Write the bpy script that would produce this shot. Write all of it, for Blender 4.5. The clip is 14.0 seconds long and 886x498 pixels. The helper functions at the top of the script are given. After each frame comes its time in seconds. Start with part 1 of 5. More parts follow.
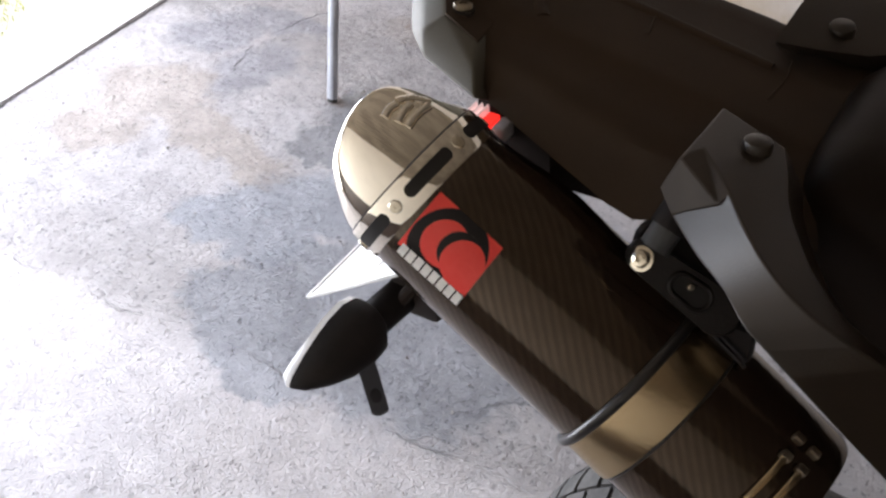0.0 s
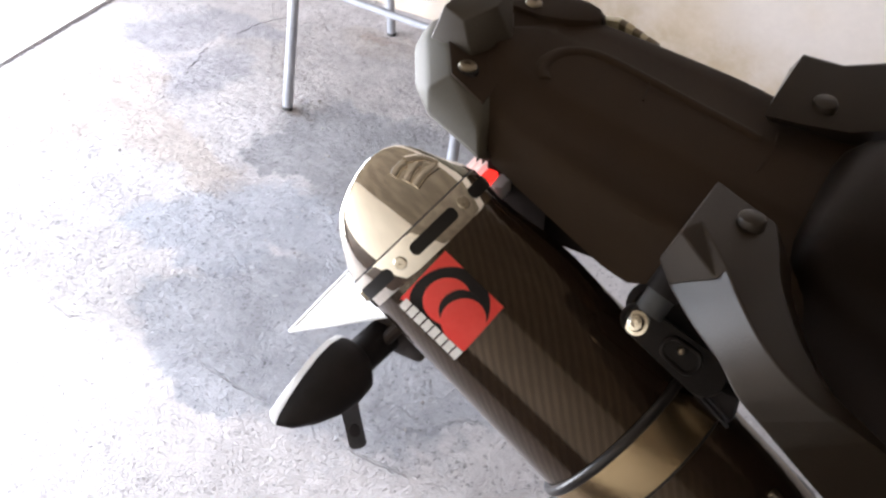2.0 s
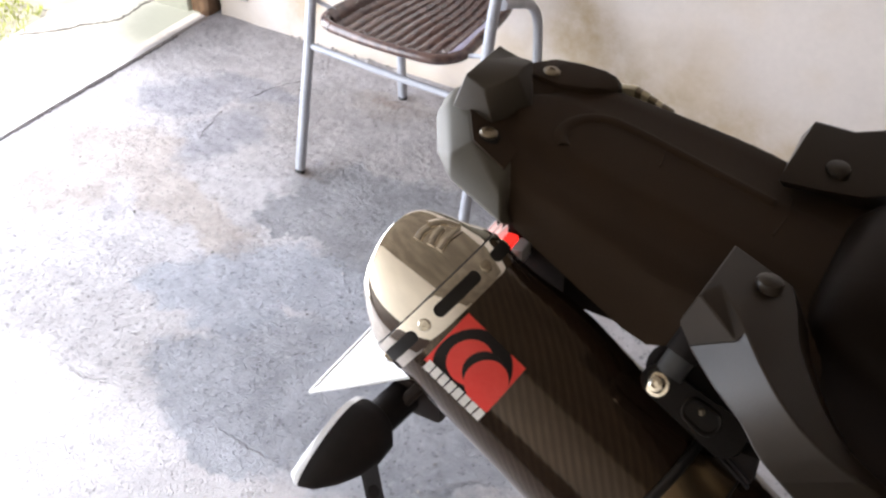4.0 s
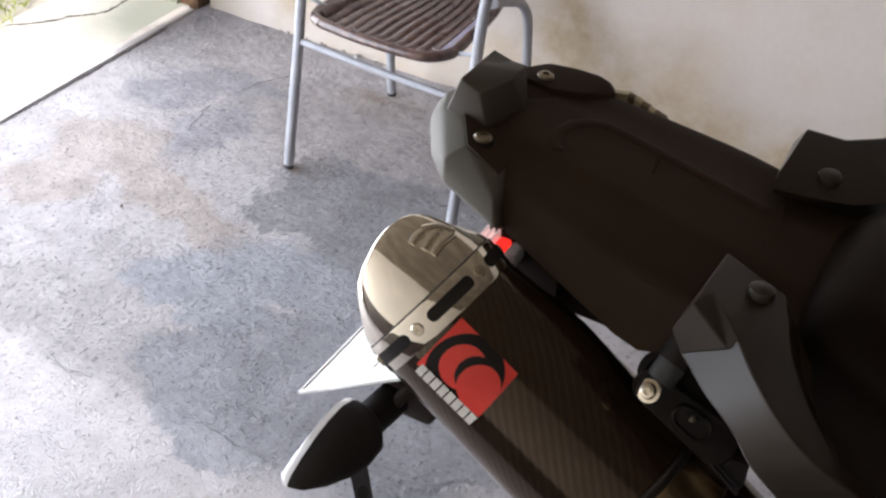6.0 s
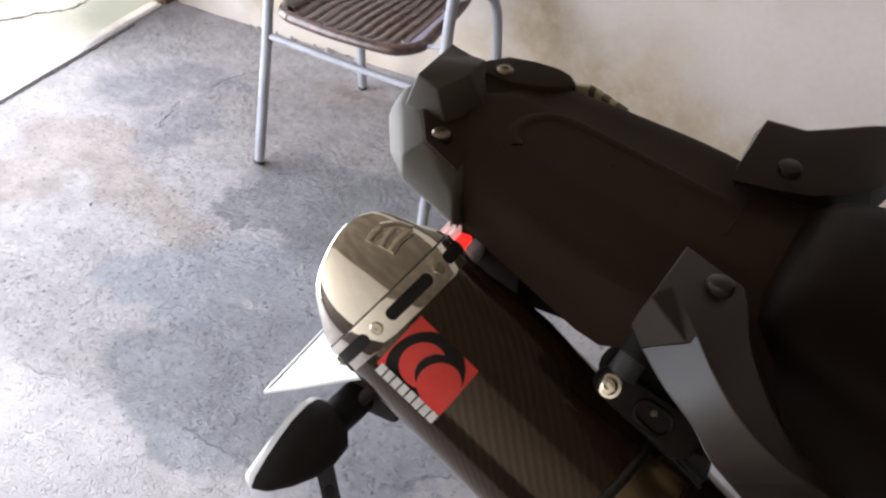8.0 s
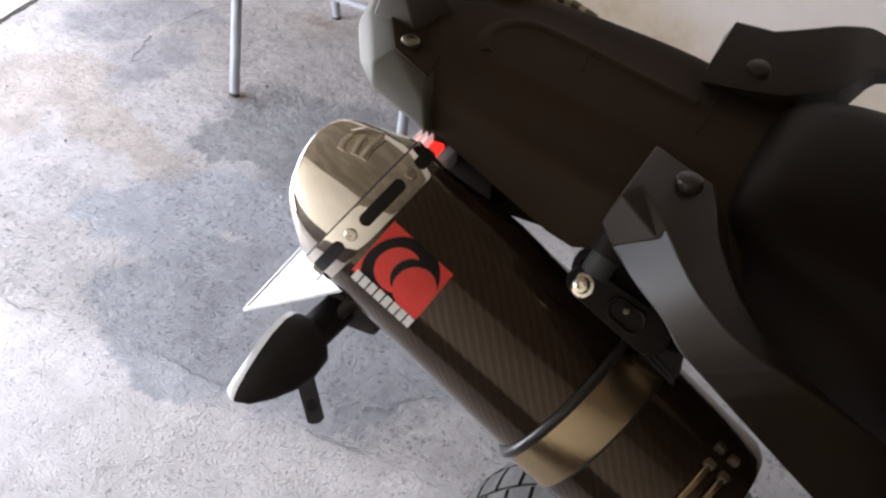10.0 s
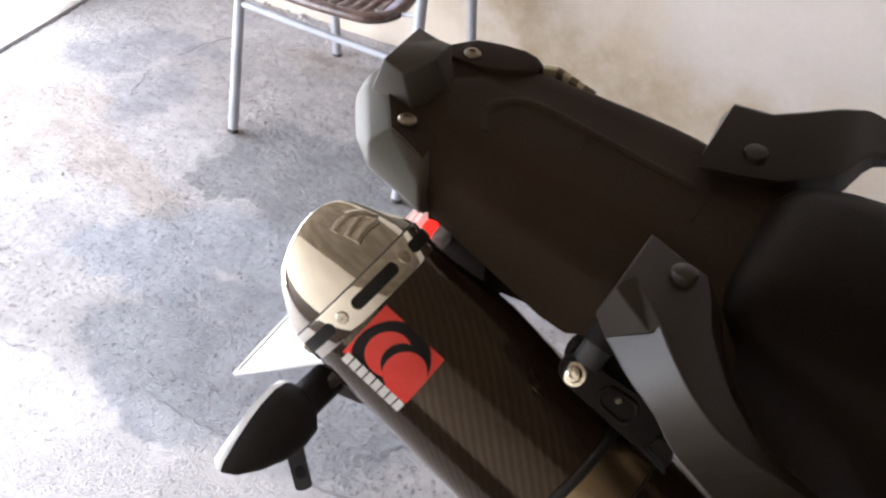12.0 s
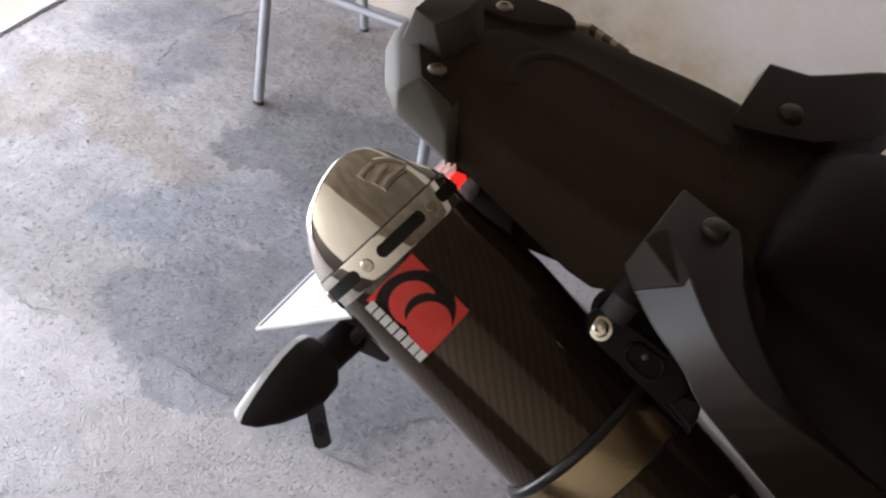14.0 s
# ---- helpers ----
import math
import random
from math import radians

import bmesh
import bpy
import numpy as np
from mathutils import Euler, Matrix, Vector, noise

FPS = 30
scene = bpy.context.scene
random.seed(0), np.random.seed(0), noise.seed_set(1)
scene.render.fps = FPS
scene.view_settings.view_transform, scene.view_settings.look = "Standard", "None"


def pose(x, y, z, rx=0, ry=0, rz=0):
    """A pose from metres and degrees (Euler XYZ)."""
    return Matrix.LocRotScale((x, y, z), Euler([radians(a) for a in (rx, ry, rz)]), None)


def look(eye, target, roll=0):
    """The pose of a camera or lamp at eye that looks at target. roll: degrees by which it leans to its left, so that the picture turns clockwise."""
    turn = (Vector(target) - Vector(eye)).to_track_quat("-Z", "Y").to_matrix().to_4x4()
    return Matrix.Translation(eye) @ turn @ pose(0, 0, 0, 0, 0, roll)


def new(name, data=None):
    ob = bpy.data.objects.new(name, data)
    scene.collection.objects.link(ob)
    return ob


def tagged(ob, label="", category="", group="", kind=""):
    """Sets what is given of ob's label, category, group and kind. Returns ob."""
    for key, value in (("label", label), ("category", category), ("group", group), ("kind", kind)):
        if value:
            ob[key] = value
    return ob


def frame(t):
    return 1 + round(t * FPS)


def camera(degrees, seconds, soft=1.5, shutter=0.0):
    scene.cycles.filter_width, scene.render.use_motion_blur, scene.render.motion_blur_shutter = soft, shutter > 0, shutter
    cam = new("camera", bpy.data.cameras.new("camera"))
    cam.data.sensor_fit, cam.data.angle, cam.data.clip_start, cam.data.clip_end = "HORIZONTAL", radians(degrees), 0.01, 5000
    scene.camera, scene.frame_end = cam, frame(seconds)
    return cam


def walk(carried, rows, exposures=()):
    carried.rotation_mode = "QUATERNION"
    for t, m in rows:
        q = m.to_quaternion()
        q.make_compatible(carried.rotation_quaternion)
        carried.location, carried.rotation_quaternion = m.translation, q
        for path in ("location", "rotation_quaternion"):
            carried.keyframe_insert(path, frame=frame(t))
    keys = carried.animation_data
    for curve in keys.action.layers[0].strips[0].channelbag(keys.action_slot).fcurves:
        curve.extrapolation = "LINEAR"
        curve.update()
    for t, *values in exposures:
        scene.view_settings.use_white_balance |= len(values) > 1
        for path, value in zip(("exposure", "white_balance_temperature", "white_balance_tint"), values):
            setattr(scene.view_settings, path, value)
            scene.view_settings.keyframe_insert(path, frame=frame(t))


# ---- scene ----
cam = camera(44.0, 14.0, 2.5)
PATH = [
    (0.0, (0.1739, -0.7247, 1.5434), (-0.2691, -0.1070, 0.8936), -5.46),
    (0.5, (0.1738, -0.7249, 1.5453), (-0.2645, -0.1003, 0.8990), -4.51),
    (1.0, (0.1621, -0.7133, 1.5607), (-0.2339, -0.0698, 0.9057), -1.13),
    (1.5, (0.1312, -0.7174, 1.5622), (-0.2703, -0.0759, 0.9085), -1.75),
    (2.0, (0.1212, -0.7434, 1.5992), (-0.2642, -0.0948, 0.9429), -0.25),
    (2.5, (0.1203, -0.7514, 1.6111), (-0.2749, -0.0864, 0.9773), -0.73),
    (3.0, (0.1190, -0.7523, 1.6110), (-0.2742, -0.0824, 0.9811), -0.10),
    (3.2, (0.1196, -0.7555, 1.6070), (-0.2827, -0.0834, 0.9854), -0.22),
    (5.3, (0.1081, -0.7633, 1.6230), (-0.3008, -0.0819, 1.0160), -0.50),
    (5.5, (0.1082, -0.7627, 1.6211), (-0.3015, -0.0800, 1.0161), -0.27),
    (6.0, (0.1079, -0.7615, 1.6197), (-0.2861, -0.0812, 1.0017), 0.76),
    (6.5, (0.1069, -0.7556, 1.6200), (-0.2986, -0.0804, 1.0038), -0.43),
    (7.0, (0.1102, -0.7542, 1.6158), (-0.2741, -0.0745, 0.9911), 0.45),
    (7.5, (0.1169, -0.7421, 1.6194), (-0.2623, -0.0603, 0.9939), -0.75),
    (8.0, (0.1181, -0.7457, 1.6185), (-0.2575, -0.0601, 0.9949), 0.69),
    (8.5, (0.1314, -0.7619, 1.6177), (-0.2395, -0.0721, 0.9958), 1.30),
    (8.7, (0.1424, -0.7748, 1.6022), (-0.2131, -0.0870, 0.9693), 1.07),
    (10.8, (0.1303, -0.7486, 1.6049), (-0.2123, -0.0886, 0.9363), 0.03),
    (11.0, (0.1300, -0.7461, 1.6072), (-0.2095, -0.0820, 0.9411), 0.39),
    (11.5, (0.1325, -0.7393, 1.6116), (-0.2086, -0.0728, 0.9488), -0.08),
    (12.0, (0.1203, -0.7270, 1.6354), (-0.2275, -0.0528, 0.9839), 1.43),
    (12.5, (0.1164, -0.7279, 1.6397), (-0.2511, -0.0496, 1.0035), 1.04),
    (13.0, (0.1027, -0.7342, 1.6475), (-0.2812, -0.0553, 1.0217), 1.91),
    (13.5, (0.1079, -0.7418, 1.6470), (-0.2733, -0.0588, 1.0239), 2.35),
    (14.0, (0.1224, -0.7397, 1.6055), (-0.2383, -0.0803, 0.9459), 1.97),
]
EXPOSURES = ((0.0, 0.89), (0.5, 1.01), (1.0, 1.19), (1.5, 1.31), (2.0, 1.35), (2.5, 1.45), (3.0, 1.45), (5.5, 0.47), (6.0, 0.7), (6.5, 1.0), (7.0, 1.09), (7.5, 1.05), (8.0, 0.78), (8.5, 0.83), (11.0, 0.88), (11.5, 0.8), (12.0, 1.16), (12.5, 1.39), (13.0, 1.07), (13.5, 0.70), (14.0, 0.5))
walk(cam, [(t, look(eye, target, roll)) for t, eye, target, roll in PATH], EXPOSURES)

# ---- daylight ----
SUN_ELEVATION, SUN_AZIMUTH = radians(58), radians(186)
sky = bpy.data.worlds.new("sky")
scene.world = sky
sky.use_nodes = True
sky_nodes = sky.node_tree.nodes
sky_tex = sky_nodes.new("ShaderNodeTexSky")
sky_tex.sky_type, sky_tex.sun_disc = "NISHITA", False
sky_tex.sun_elevation, sky_tex.sun_rotation = SUN_ELEVATION, SUN_AZIMUTH
sky_nodes["Background"].inputs["Strength"].default_value = 0.08
sky.node_tree.links.new(sky_tex.outputs[0], sky_nodes["Background"].inputs["Color"])
sun_data = bpy.data.lights.new("sun", "SUN")
sun_data.energy, sun_data.angle, sun_data.color = 4.0, radians(0.6), (1.0, 0.95, 0.87)
sun = new("sun", sun_data)
sun_dir = Vector((math.sin(SUN_AZIMUTH) * math.cos(SUN_ELEVATION), math.cos(SUN_AZIMUTH) * math.cos(SUN_ELEVATION), math.sin(SUN_ELEVATION)))
sun.matrix_world = look(sun_dir * 20, (0, 0, 0))
door_sky_data = bpy.data.lights.new("door_daylight", "AREA")
door_sky_data.shape, door_sky_data.size, door_sky_data.size_y = "RECTANGLE", 2.9, 1.50
door_sky_data.energy, door_sky_data.color = 71.0, (0.88, 0.915, 1.02)
door_sky = new("door_daylight", door_sky_data)
door_sky.matrix_world = look((-2.32, -0.10, 0.80), (0.0, -0.10, 0.8))


# ---- materials ----
def material(name, base, rough=0.6, metal=0.0, dark=None, scale=8.0, fine=120.0, bump=0.15, mix=0.5, coat=0.0, spec=0.5, amount=None):
    """A surface with stains at one size, grain at another and a fine relief."""
    m = bpy.data.materials.new(name)
    m.use_nodes = True
    n, l = m.node_tree.nodes, m.node_tree.links
    b = n["Principled BSDF"]
    b.inputs["Roughness"].default_value, b.inputs["Metallic"].default_value = rough, metal
    b.inputs["Coat Weight"].default_value, b.inputs["Specular IOR Level"].default_value = coat, spec
    co = n.new("ShaderNodeTexCoord")
    big, small = n.new("ShaderNodeTexNoise"), n.new("ShaderNodeTexNoise")
    big.inputs["Scale"].default_value, big.inputs["Detail"].default_value = scale, 5.0
    small.inputs["Scale"].default_value, small.inputs["Detail"].default_value = fine, 3.0
    for node in (big, small):
        l.new(co.outputs["Object"], node.inputs["Vector"])
    ramp = n.new("ShaderNodeValToRGB")
    dark = dark or tuple(c * 0.7 for c in base)
    ramp.color_ramp.elements[0].position, ramp.color_ramp.elements[1].position = 0.5 - 0.25 * mix, 0.5 + 0.25 * mix
    ramp.color_ramp.elements[0].color, ramp.color_ramp.elements[1].color = (*dark, 1), (*base, 1)
    add = n.new("ShaderNodeMath")
    add.operation = "MULTIPLY_ADD"
    add.inputs[1].default_value = 0.3
    l.new(small.outputs["Fac"], add.inputs[0])
    sub = n.new("ShaderNodeMath")
    sub.operation, sub.inputs[1].default_value = "SUBTRACT", 0.15
    l.new(big.outputs["Fac"], sub.inputs[0])
    l.new(sub.outputs[0], add.inputs[2])
    l.new(add.outputs[0], ramp.inputs["Fac"])
    l.new(ramp.outputs["Color"], b.inputs["Base Color"])
    if bump:
        bp = n.new("ShaderNodeBump")
        bp.inputs["Strength"].default_value, bp.inputs["Distance"].default_value = bump, 0.002
        l.new(small.outputs["Fac"], bp.inputs["Height"])
        l.new(bp.outputs["Normal"], b.inputs["Normal"])
    return m


def carbon_material():
    """Twill weave of dark fibres under clear lacquer, wound round the tube."""
    m = bpy.data.materials.new("carbon_fibre")
    m.use_nodes = True
    n, l = m.node_tree.nodes, m.node_tree.links
    b = n["Principled BSDF"]
    co, mp = n.new("ShaderNodeTexCoord"), n.new("ShaderNodeMapping")
    l.new(co.outputs["UV"], mp.inputs["Vector"])
    mp.inputs["Rotation"].default_value = (0, 0, radians(36))
    wave = n.new("ShaderNodeTexWave")
    wave.wave_type, wave.bands_direction = "BANDS", "X"
    wave.inputs["Scale"].default_value, wave.inputs["Distortion"].default_value = 46.0, 0.5
    wave.inputs["Detail"].default_value, wave.inputs["Detail Scale"].default_value = 1.0, 2.0
    l.new(mp.outputs[0], wave.inputs["Vector"])
    noise_tex = n.new("ShaderNodeTexNoise")
    noise_tex.inputs["Scale"].default_value, noise_tex.inputs["Detail"].default_value = 38.0, 4.0
    l.new(co.outputs["UV"], noise_tex.inputs["Vector"])
    ramp = n.new("ShaderNodeValToRGB")
    ramp.color_ramp.elements[0].color, ramp.color_ramp.elements[1].color = (0.0180, 0.0118, 0.0080, 1), (0.042, 0.0274, 0.0176, 1)
    mul = n.new("ShaderNodeMath")
    mul.operation = "MULTIPLY"
    l.new(wave.outputs["Fac"], mul.inputs[0])
    l.new(noise_tex.outputs["Fac"], mul.inputs[1])
    l.new(mul.outputs[0], ramp.inputs["Fac"])
    l.new(ramp.outputs[0], b.inputs["Base Color"])
    b.inputs["Roughness"].default_value, b.inputs["Specular IOR Level"].default_value = 0.13, 0.95
    gloss = n.new("ShaderNodeMapRange")
    gloss.inputs[1].default_value, gloss.inputs[2].default_value, gloss.inputs[3].default_value, gloss.inputs[4].default_value = 0.10, 0.60, 0.66, 1.0
    l.new(mul.outputs[0], gloss.inputs[0])
    l.new(gloss.outputs[0], b.inputs["Specular IOR Level"])
    b.inputs["Specular Tint"].default_value = (1.0, 0.78, 0.57, 1)
    b.inputs["Coat Weight"].default_value, b.inputs["Coat Roughness"].default_value = 0.30, 0.03
    bp = n.new("ShaderNodeBump")
    bp.inputs["Strength"].default_value, bp.inputs["Distance"].default_value = 0.06, 0.0006
    l.new(wave.outputs["Fac"], bp.inputs["Height"])
    l.new(bp.outputs[0], b.inputs["Normal"])
    return m


def floor_material():
    """Old rough concrete: pale trowelled bays, a blue-grey worn patch, pits and hairline cracks."""
    m = bpy.data.materials.new("old_concrete")
    m.use_nodes = True
    n, l = m.node_tree.nodes, m.node_tree.links
    b = n["Principled BSDF"]
    b.inputs["Roughness"].default_value, b.inputs["Specular IOR Level"].default_value = 0.75, 0.35
    co = n.new("ShaderNodeTexCoord")

    def tex(scale, detail=6.0, rough=0.6, vector=None):
        t = n.new("ShaderNodeTexNoise")
        t.inputs["Scale"].default_value, t.inputs["Detail"].default_value, t.inputs["Roughness"].default_value = scale, detail, rough
        l.new(vector or co.outputs["Object"], t.inputs["Vector"])
        return t

    def math_node(op, a, c):
        k = n.new("ShaderNodeMath")
        k.operation = op
        for i, v in enumerate((a, c)):
            if isinstance(v, (int, float)):
                k.inputs[i].default_value = v
            else:
                l.new(v, k.inputs[i])
        return k.outputs[0]

    def mixed(fac, a, c):
        k = n.new("ShaderNodeMix")
        k.data_type = "RGBA"
        for i, v in ((0, fac), (6, a), (7, c)):
            if isinstance(v, tuple):
                k.inputs[i].default_value = (*v, 1)
            else:
                l.new(v, k.inputs[i])
        return k.outputs[2]

    def steps(value, lo, hi):
        k = n.new("ShaderNodeMapRange")
        k.interpolation_type = "SMOOTHSTEP"
        k.inputs[1].default_value, k.inputs[2].default_value = lo, hi
        l.new(value, k.inputs[0])
        return k.outputs[0]

    def chips(scale, size, share):
        """Scattered small chips: a share of the cells, each with a spot in it."""
        v = n.new("ShaderNodeTexVoronoi")
        v.inputs["Scale"].default_value = scale
        l.new(bent.outputs[0], v.inputs["Vector"])
        pick = n.new("ShaderNodeSeparateColor")
        l.new(v.outputs["Color"], pick.inputs[0])
        some = steps(pick.outputs[0], 1 - share, 1 - share + 0.02)
        return math_node("MULTIPLY", some, steps(v.outputs["Distance"], size, size * 0.55))

    def shifted(node, amount, after=None):
        k = n.new("ShaderNodeVectorMath")
        k.operation = "MULTIPLY_ADD"
        k.inputs[1].default_value = (amount, amount, 0)
        l.new(node.outputs["Color"], k.inputs[0])
        l.new(after.outputs[0] if after else co.outputs["Object"], k.inputs[2])
        return k

    warped = shifted(tex(18.0, 8.0, 0.72), 0.16, shifted(tex(4.0, 3.0, 0.5), 0.24))
    bent = shifted(tex(45.0, 5.0, 0.75), 0.030)
    def ovals(places, lo, hi):
        """Uneven ovals: centre, half sizes."""
        total = None
        for x, y, a, c in places:
            v = n.new("ShaderNodeVectorMath")
            v.operation = "SUBTRACT"
            l.new(warped.outputs[0], v.inputs[0])
            v.inputs[1].default_value = (x + 0.20, y + 0.20, 0)
            w = n.new("ShaderNodeVectorMath")
            w.operation = "DIVIDE"
            l.new(v.outputs[0], w.inputs[0])
            w.inputs[1].default_value = (a, c, 1)
            flat = n.new("ShaderNodeVectorMath")
            flat.operation = "MULTIPLY"
            flat.inputs[1].default_value = (1, 1, 0)
            l.new(w.outputs[0], flat.inputs[0])
            ln = n.new("ShaderNodeVectorMath")
            ln.operation = "LENGTH"
            l.new(flat.outputs[0], ln.inputs[0])
            near = steps(ln.outputs["Value"], lo, hi)
            total = near if total is None else math_node("MAXIMUM", total, near)
        return total

    worn_patch = ovals(((-1.13, 0.42, 0.17, 0.13), (-0.95, 0.50, 0.25, 0.19), (-1.10, 0.57, 0.15, 0.08), (-1.0, 0.31, 0.16, 0.09), (-0.70, 0.50, 0.25, 0.25)), 1.16, 0.82)
    blue_patch = ovals(((-1.30, 0.66, 0.15, 0.12), (-1.20, 0.78, 0.20, 0.10), (-1.05, 0.80, 0.20, 0.12), (-0.80, 0.80, 0.30, 0.20), (-1.42, 0.60, 0.10, 0.08)), 1.25, 0.80)
    grey_patch = ovals(((-1.30, 0.98, 0.15, 0.08), (-1.24, 1.10, 0.20, 0.10), (-1.0, 1.05, 0.30, 0.18), (-1.38, 0.92, 0.06, 0.04)), 1.15, 0.85)
    sandy = ovals(((-1.43, 0.80, 0.09, 0.07), (-1.56, 0.83, 0.10, 0.07), (-1.70, 0.87, 0.13, 0.09), (-1.92, 0.95, 0.20, 0.14), (-1.95, 0.75, 0.15, 0.10), (-1.42, 1.50, 0.16, 0.08)), 1.15, 0.75)
    upper_blue = ovals(((-1.75, 1.15, 0.13, 0.13), (-1.98, 1.27, 0.12, 0.10), (-1.85, 1.38, 0.15, 0.06)), 1.35, 0.70)
    dull = ovals(((-1.45, 1.33, 0.42, 0.26), (-1.0, 1.30, 0.50, 0.30)), 1.3, 0.5)
    rust = ovals(((-1.43, 1.11, 0.055, 0.03), (-1.42, 1.52, 0.05, 0.03)), 1.4, 0.3)
    # the bay along the bike is trowelled smooth, the one by the wall is rough
    sep = n.new("ShaderNodeSeparateXYZ")
    l.new(co.outputs["Object"], sep.inputs[0])
    joint_y = math_node("ADD", sep.outputs["Y"], math_node("MULTIPLY", math_node("SUBTRACT", tex(2.5, 5.0, 0.6).outputs["Fac"], 0.5), 0.16))
    rough_bay = steps(joint_y, 0.22, 0.36)
    joint = math_node("MULTIPLY", steps(math_node("ABSOLUTE", math_node("SUBTRACT", joint_y, 0.283), 0), 0.005, 0.001), steps(tex(5.0, 4.0).outputs["Fac"], 0.46, 0.60))
    big = steps(tex(1.3, 6.0, 0.6).outputs["Fac"], 0.34, 0.66)
    mid = steps(tex(9.0, 9.0, 0.72).outputs["Fac"], 0.36, 0.66)
    fine = tex(30.0, 9.0, 0.74)
    grit = tex(210.0, 3.0, 0.6)
    # smooth bay is paler by finish, raised further for doorway light falling there
    smooth_bay = mixed(mid, (0.560, 0.530, 0.538), (0.700, 0.664, 0.670))
    coarse_bay = mixed(mid, (0.470, 0.442, 0.444), (0.640, 0.606, 0.606))
    pale = mixed(rough_bay, smooth_bay, coarse_bay)
    pale = mixed(math_node("MULTIPLY", big, 0.35), pale, (0.48, 0.435, 0.40))
    pale = mixed(math_node("MULTIPLY", sandy, 0.75), pale, mixed(mid, (0.395, 0.335, 0.290), (0.525, 0.460, 0.405)))
    pale = mixed(math_node("MULTIPLY", dull, 0.62), pale, mixed(mid, (0.300, 0.273, 0.258), (0.405, 0.370, 0.350)))
    pale = mixed(math_node("MULTIPLY", upper_blue, 0.70), pale, mixed(mid, (0.275, 0.268, 0.290), (0.378, 0.370, 0.397)))
    pale = mixed(math_node("MULTIPLY", blue_patch, 0.80), pale, mixed(mid, (0.335, 0.350, 0.388), (0.445, 0.460, 0.500)))
    pale = mixed(math_node("MULTIPLY", grey_patch, 0.85), pale, mixed(mid, (0.235, 0.232, 0.242), (0.330, 0.325, 0.335)))
    colour = mixed(math_node("MULTIPLY", worn_patch, 0.78), pale, mixed(mid, (0.278, 0.288, 0.315), (0.390, 0.402, 0.435)))
    colour = mixed(math_node("MULTIPLY", steps(fine.outputs["Fac"], 0.50, 0.70), math_node("ADD", math_node("MULTIPLY", rough_bay, 0.16), 0.10)), colour, (0.19, 0.18, 0.18))
    colour = mixed(math_node("MULTIPLY", rust, 0.45), colour, (0.23, 0.15, 0.105))
    colour = mixed(math_node("MULTIPLY", steps(fine.outputs["Fac"], 0.46, 0.30), 0.22), colour, (0.66, 0.63, 0.61))
    colour = mixed(math_node("MULTIPLY", steps(grit.outputs["Fac"], 0.5, 0.75), 0.18), colour, (0.14, 0.135, 0.13))
    small_chips, large_chips = chips(125.0, 0.45, 0.22), chips(44.0, 0.26, 0.12)
    pits = math_node("MULTIPLY", math_node("MAXIMUM", small_chips, large_chips), math_node("ADD", math_node("MULTIPLY", rough_bay, 0.65), 0.25))
    colour = mixed(math_node("MULTIPLY", pits, 0.58), colour, (0.12, 0.115, 0.115))
    colour = mixed(math_node("MULTIPLY", chips(60.0, 0.30, 0.02), 0.5), colour, (0.70, 0.67, 0.65))
    cracks = n.new("ShaderNodeTexVoronoi")
    cracks.feature, cracks.inputs["Scale"].default_value = "DISTANCE_TO_EDGE", 0.8
    l.new(warped.outputs[0], cracks.inputs["Vector"])
    line = steps(cracks.outputs["Distance"], 0.006, 0.0015)
    hair = math_node("MULTIPLY", joint, 0.6)
    broken = math_node("MAXIMUM", math_node("MULTIPLY", line, steps(tex(4.0, 4.0).outputs["Fac"], 0.52, 0.64)), hair)
    colour = mixed(math_node("MULTIPLY", broken, 0.28), colour, (0.12, 0.115, 0.11))
    l.new(colour, b.inputs["Base Color"])
    height = math_node("ADD", math_node("MULTIPLY", fine.outputs["Fac"], math_node("ADD", math_node("MULTIPLY", rough_bay, 0.8), 0.35)), math_node("MULTIPLY", grit.outputs["Fac"], 0.22))
    height = math_node("ADD", height, math_node("MULTIPLY", tex(70.0, 6.0, 0.7).outputs["Fac"], math_node("ADD", math_node("MULTIPLY", rough_bay, 0.42), 0.08)))
    height = math_node("SUBTRACT", height, math_node("MULTIPLY", pits, 0.6))
    height = math_node("SUBTRACT", height, math_node("MULTIPLY", broken, 0.5))
    bp = n.new("ShaderNodeBump")
    bp.inputs["Strength"].default_value, bp.inputs["Distance"].default_value = 1.0, 0.025
    l.new(height, bp.inputs["Height"])
    l.new(bp.outputs[0], b.inputs["Normal"])
    return m


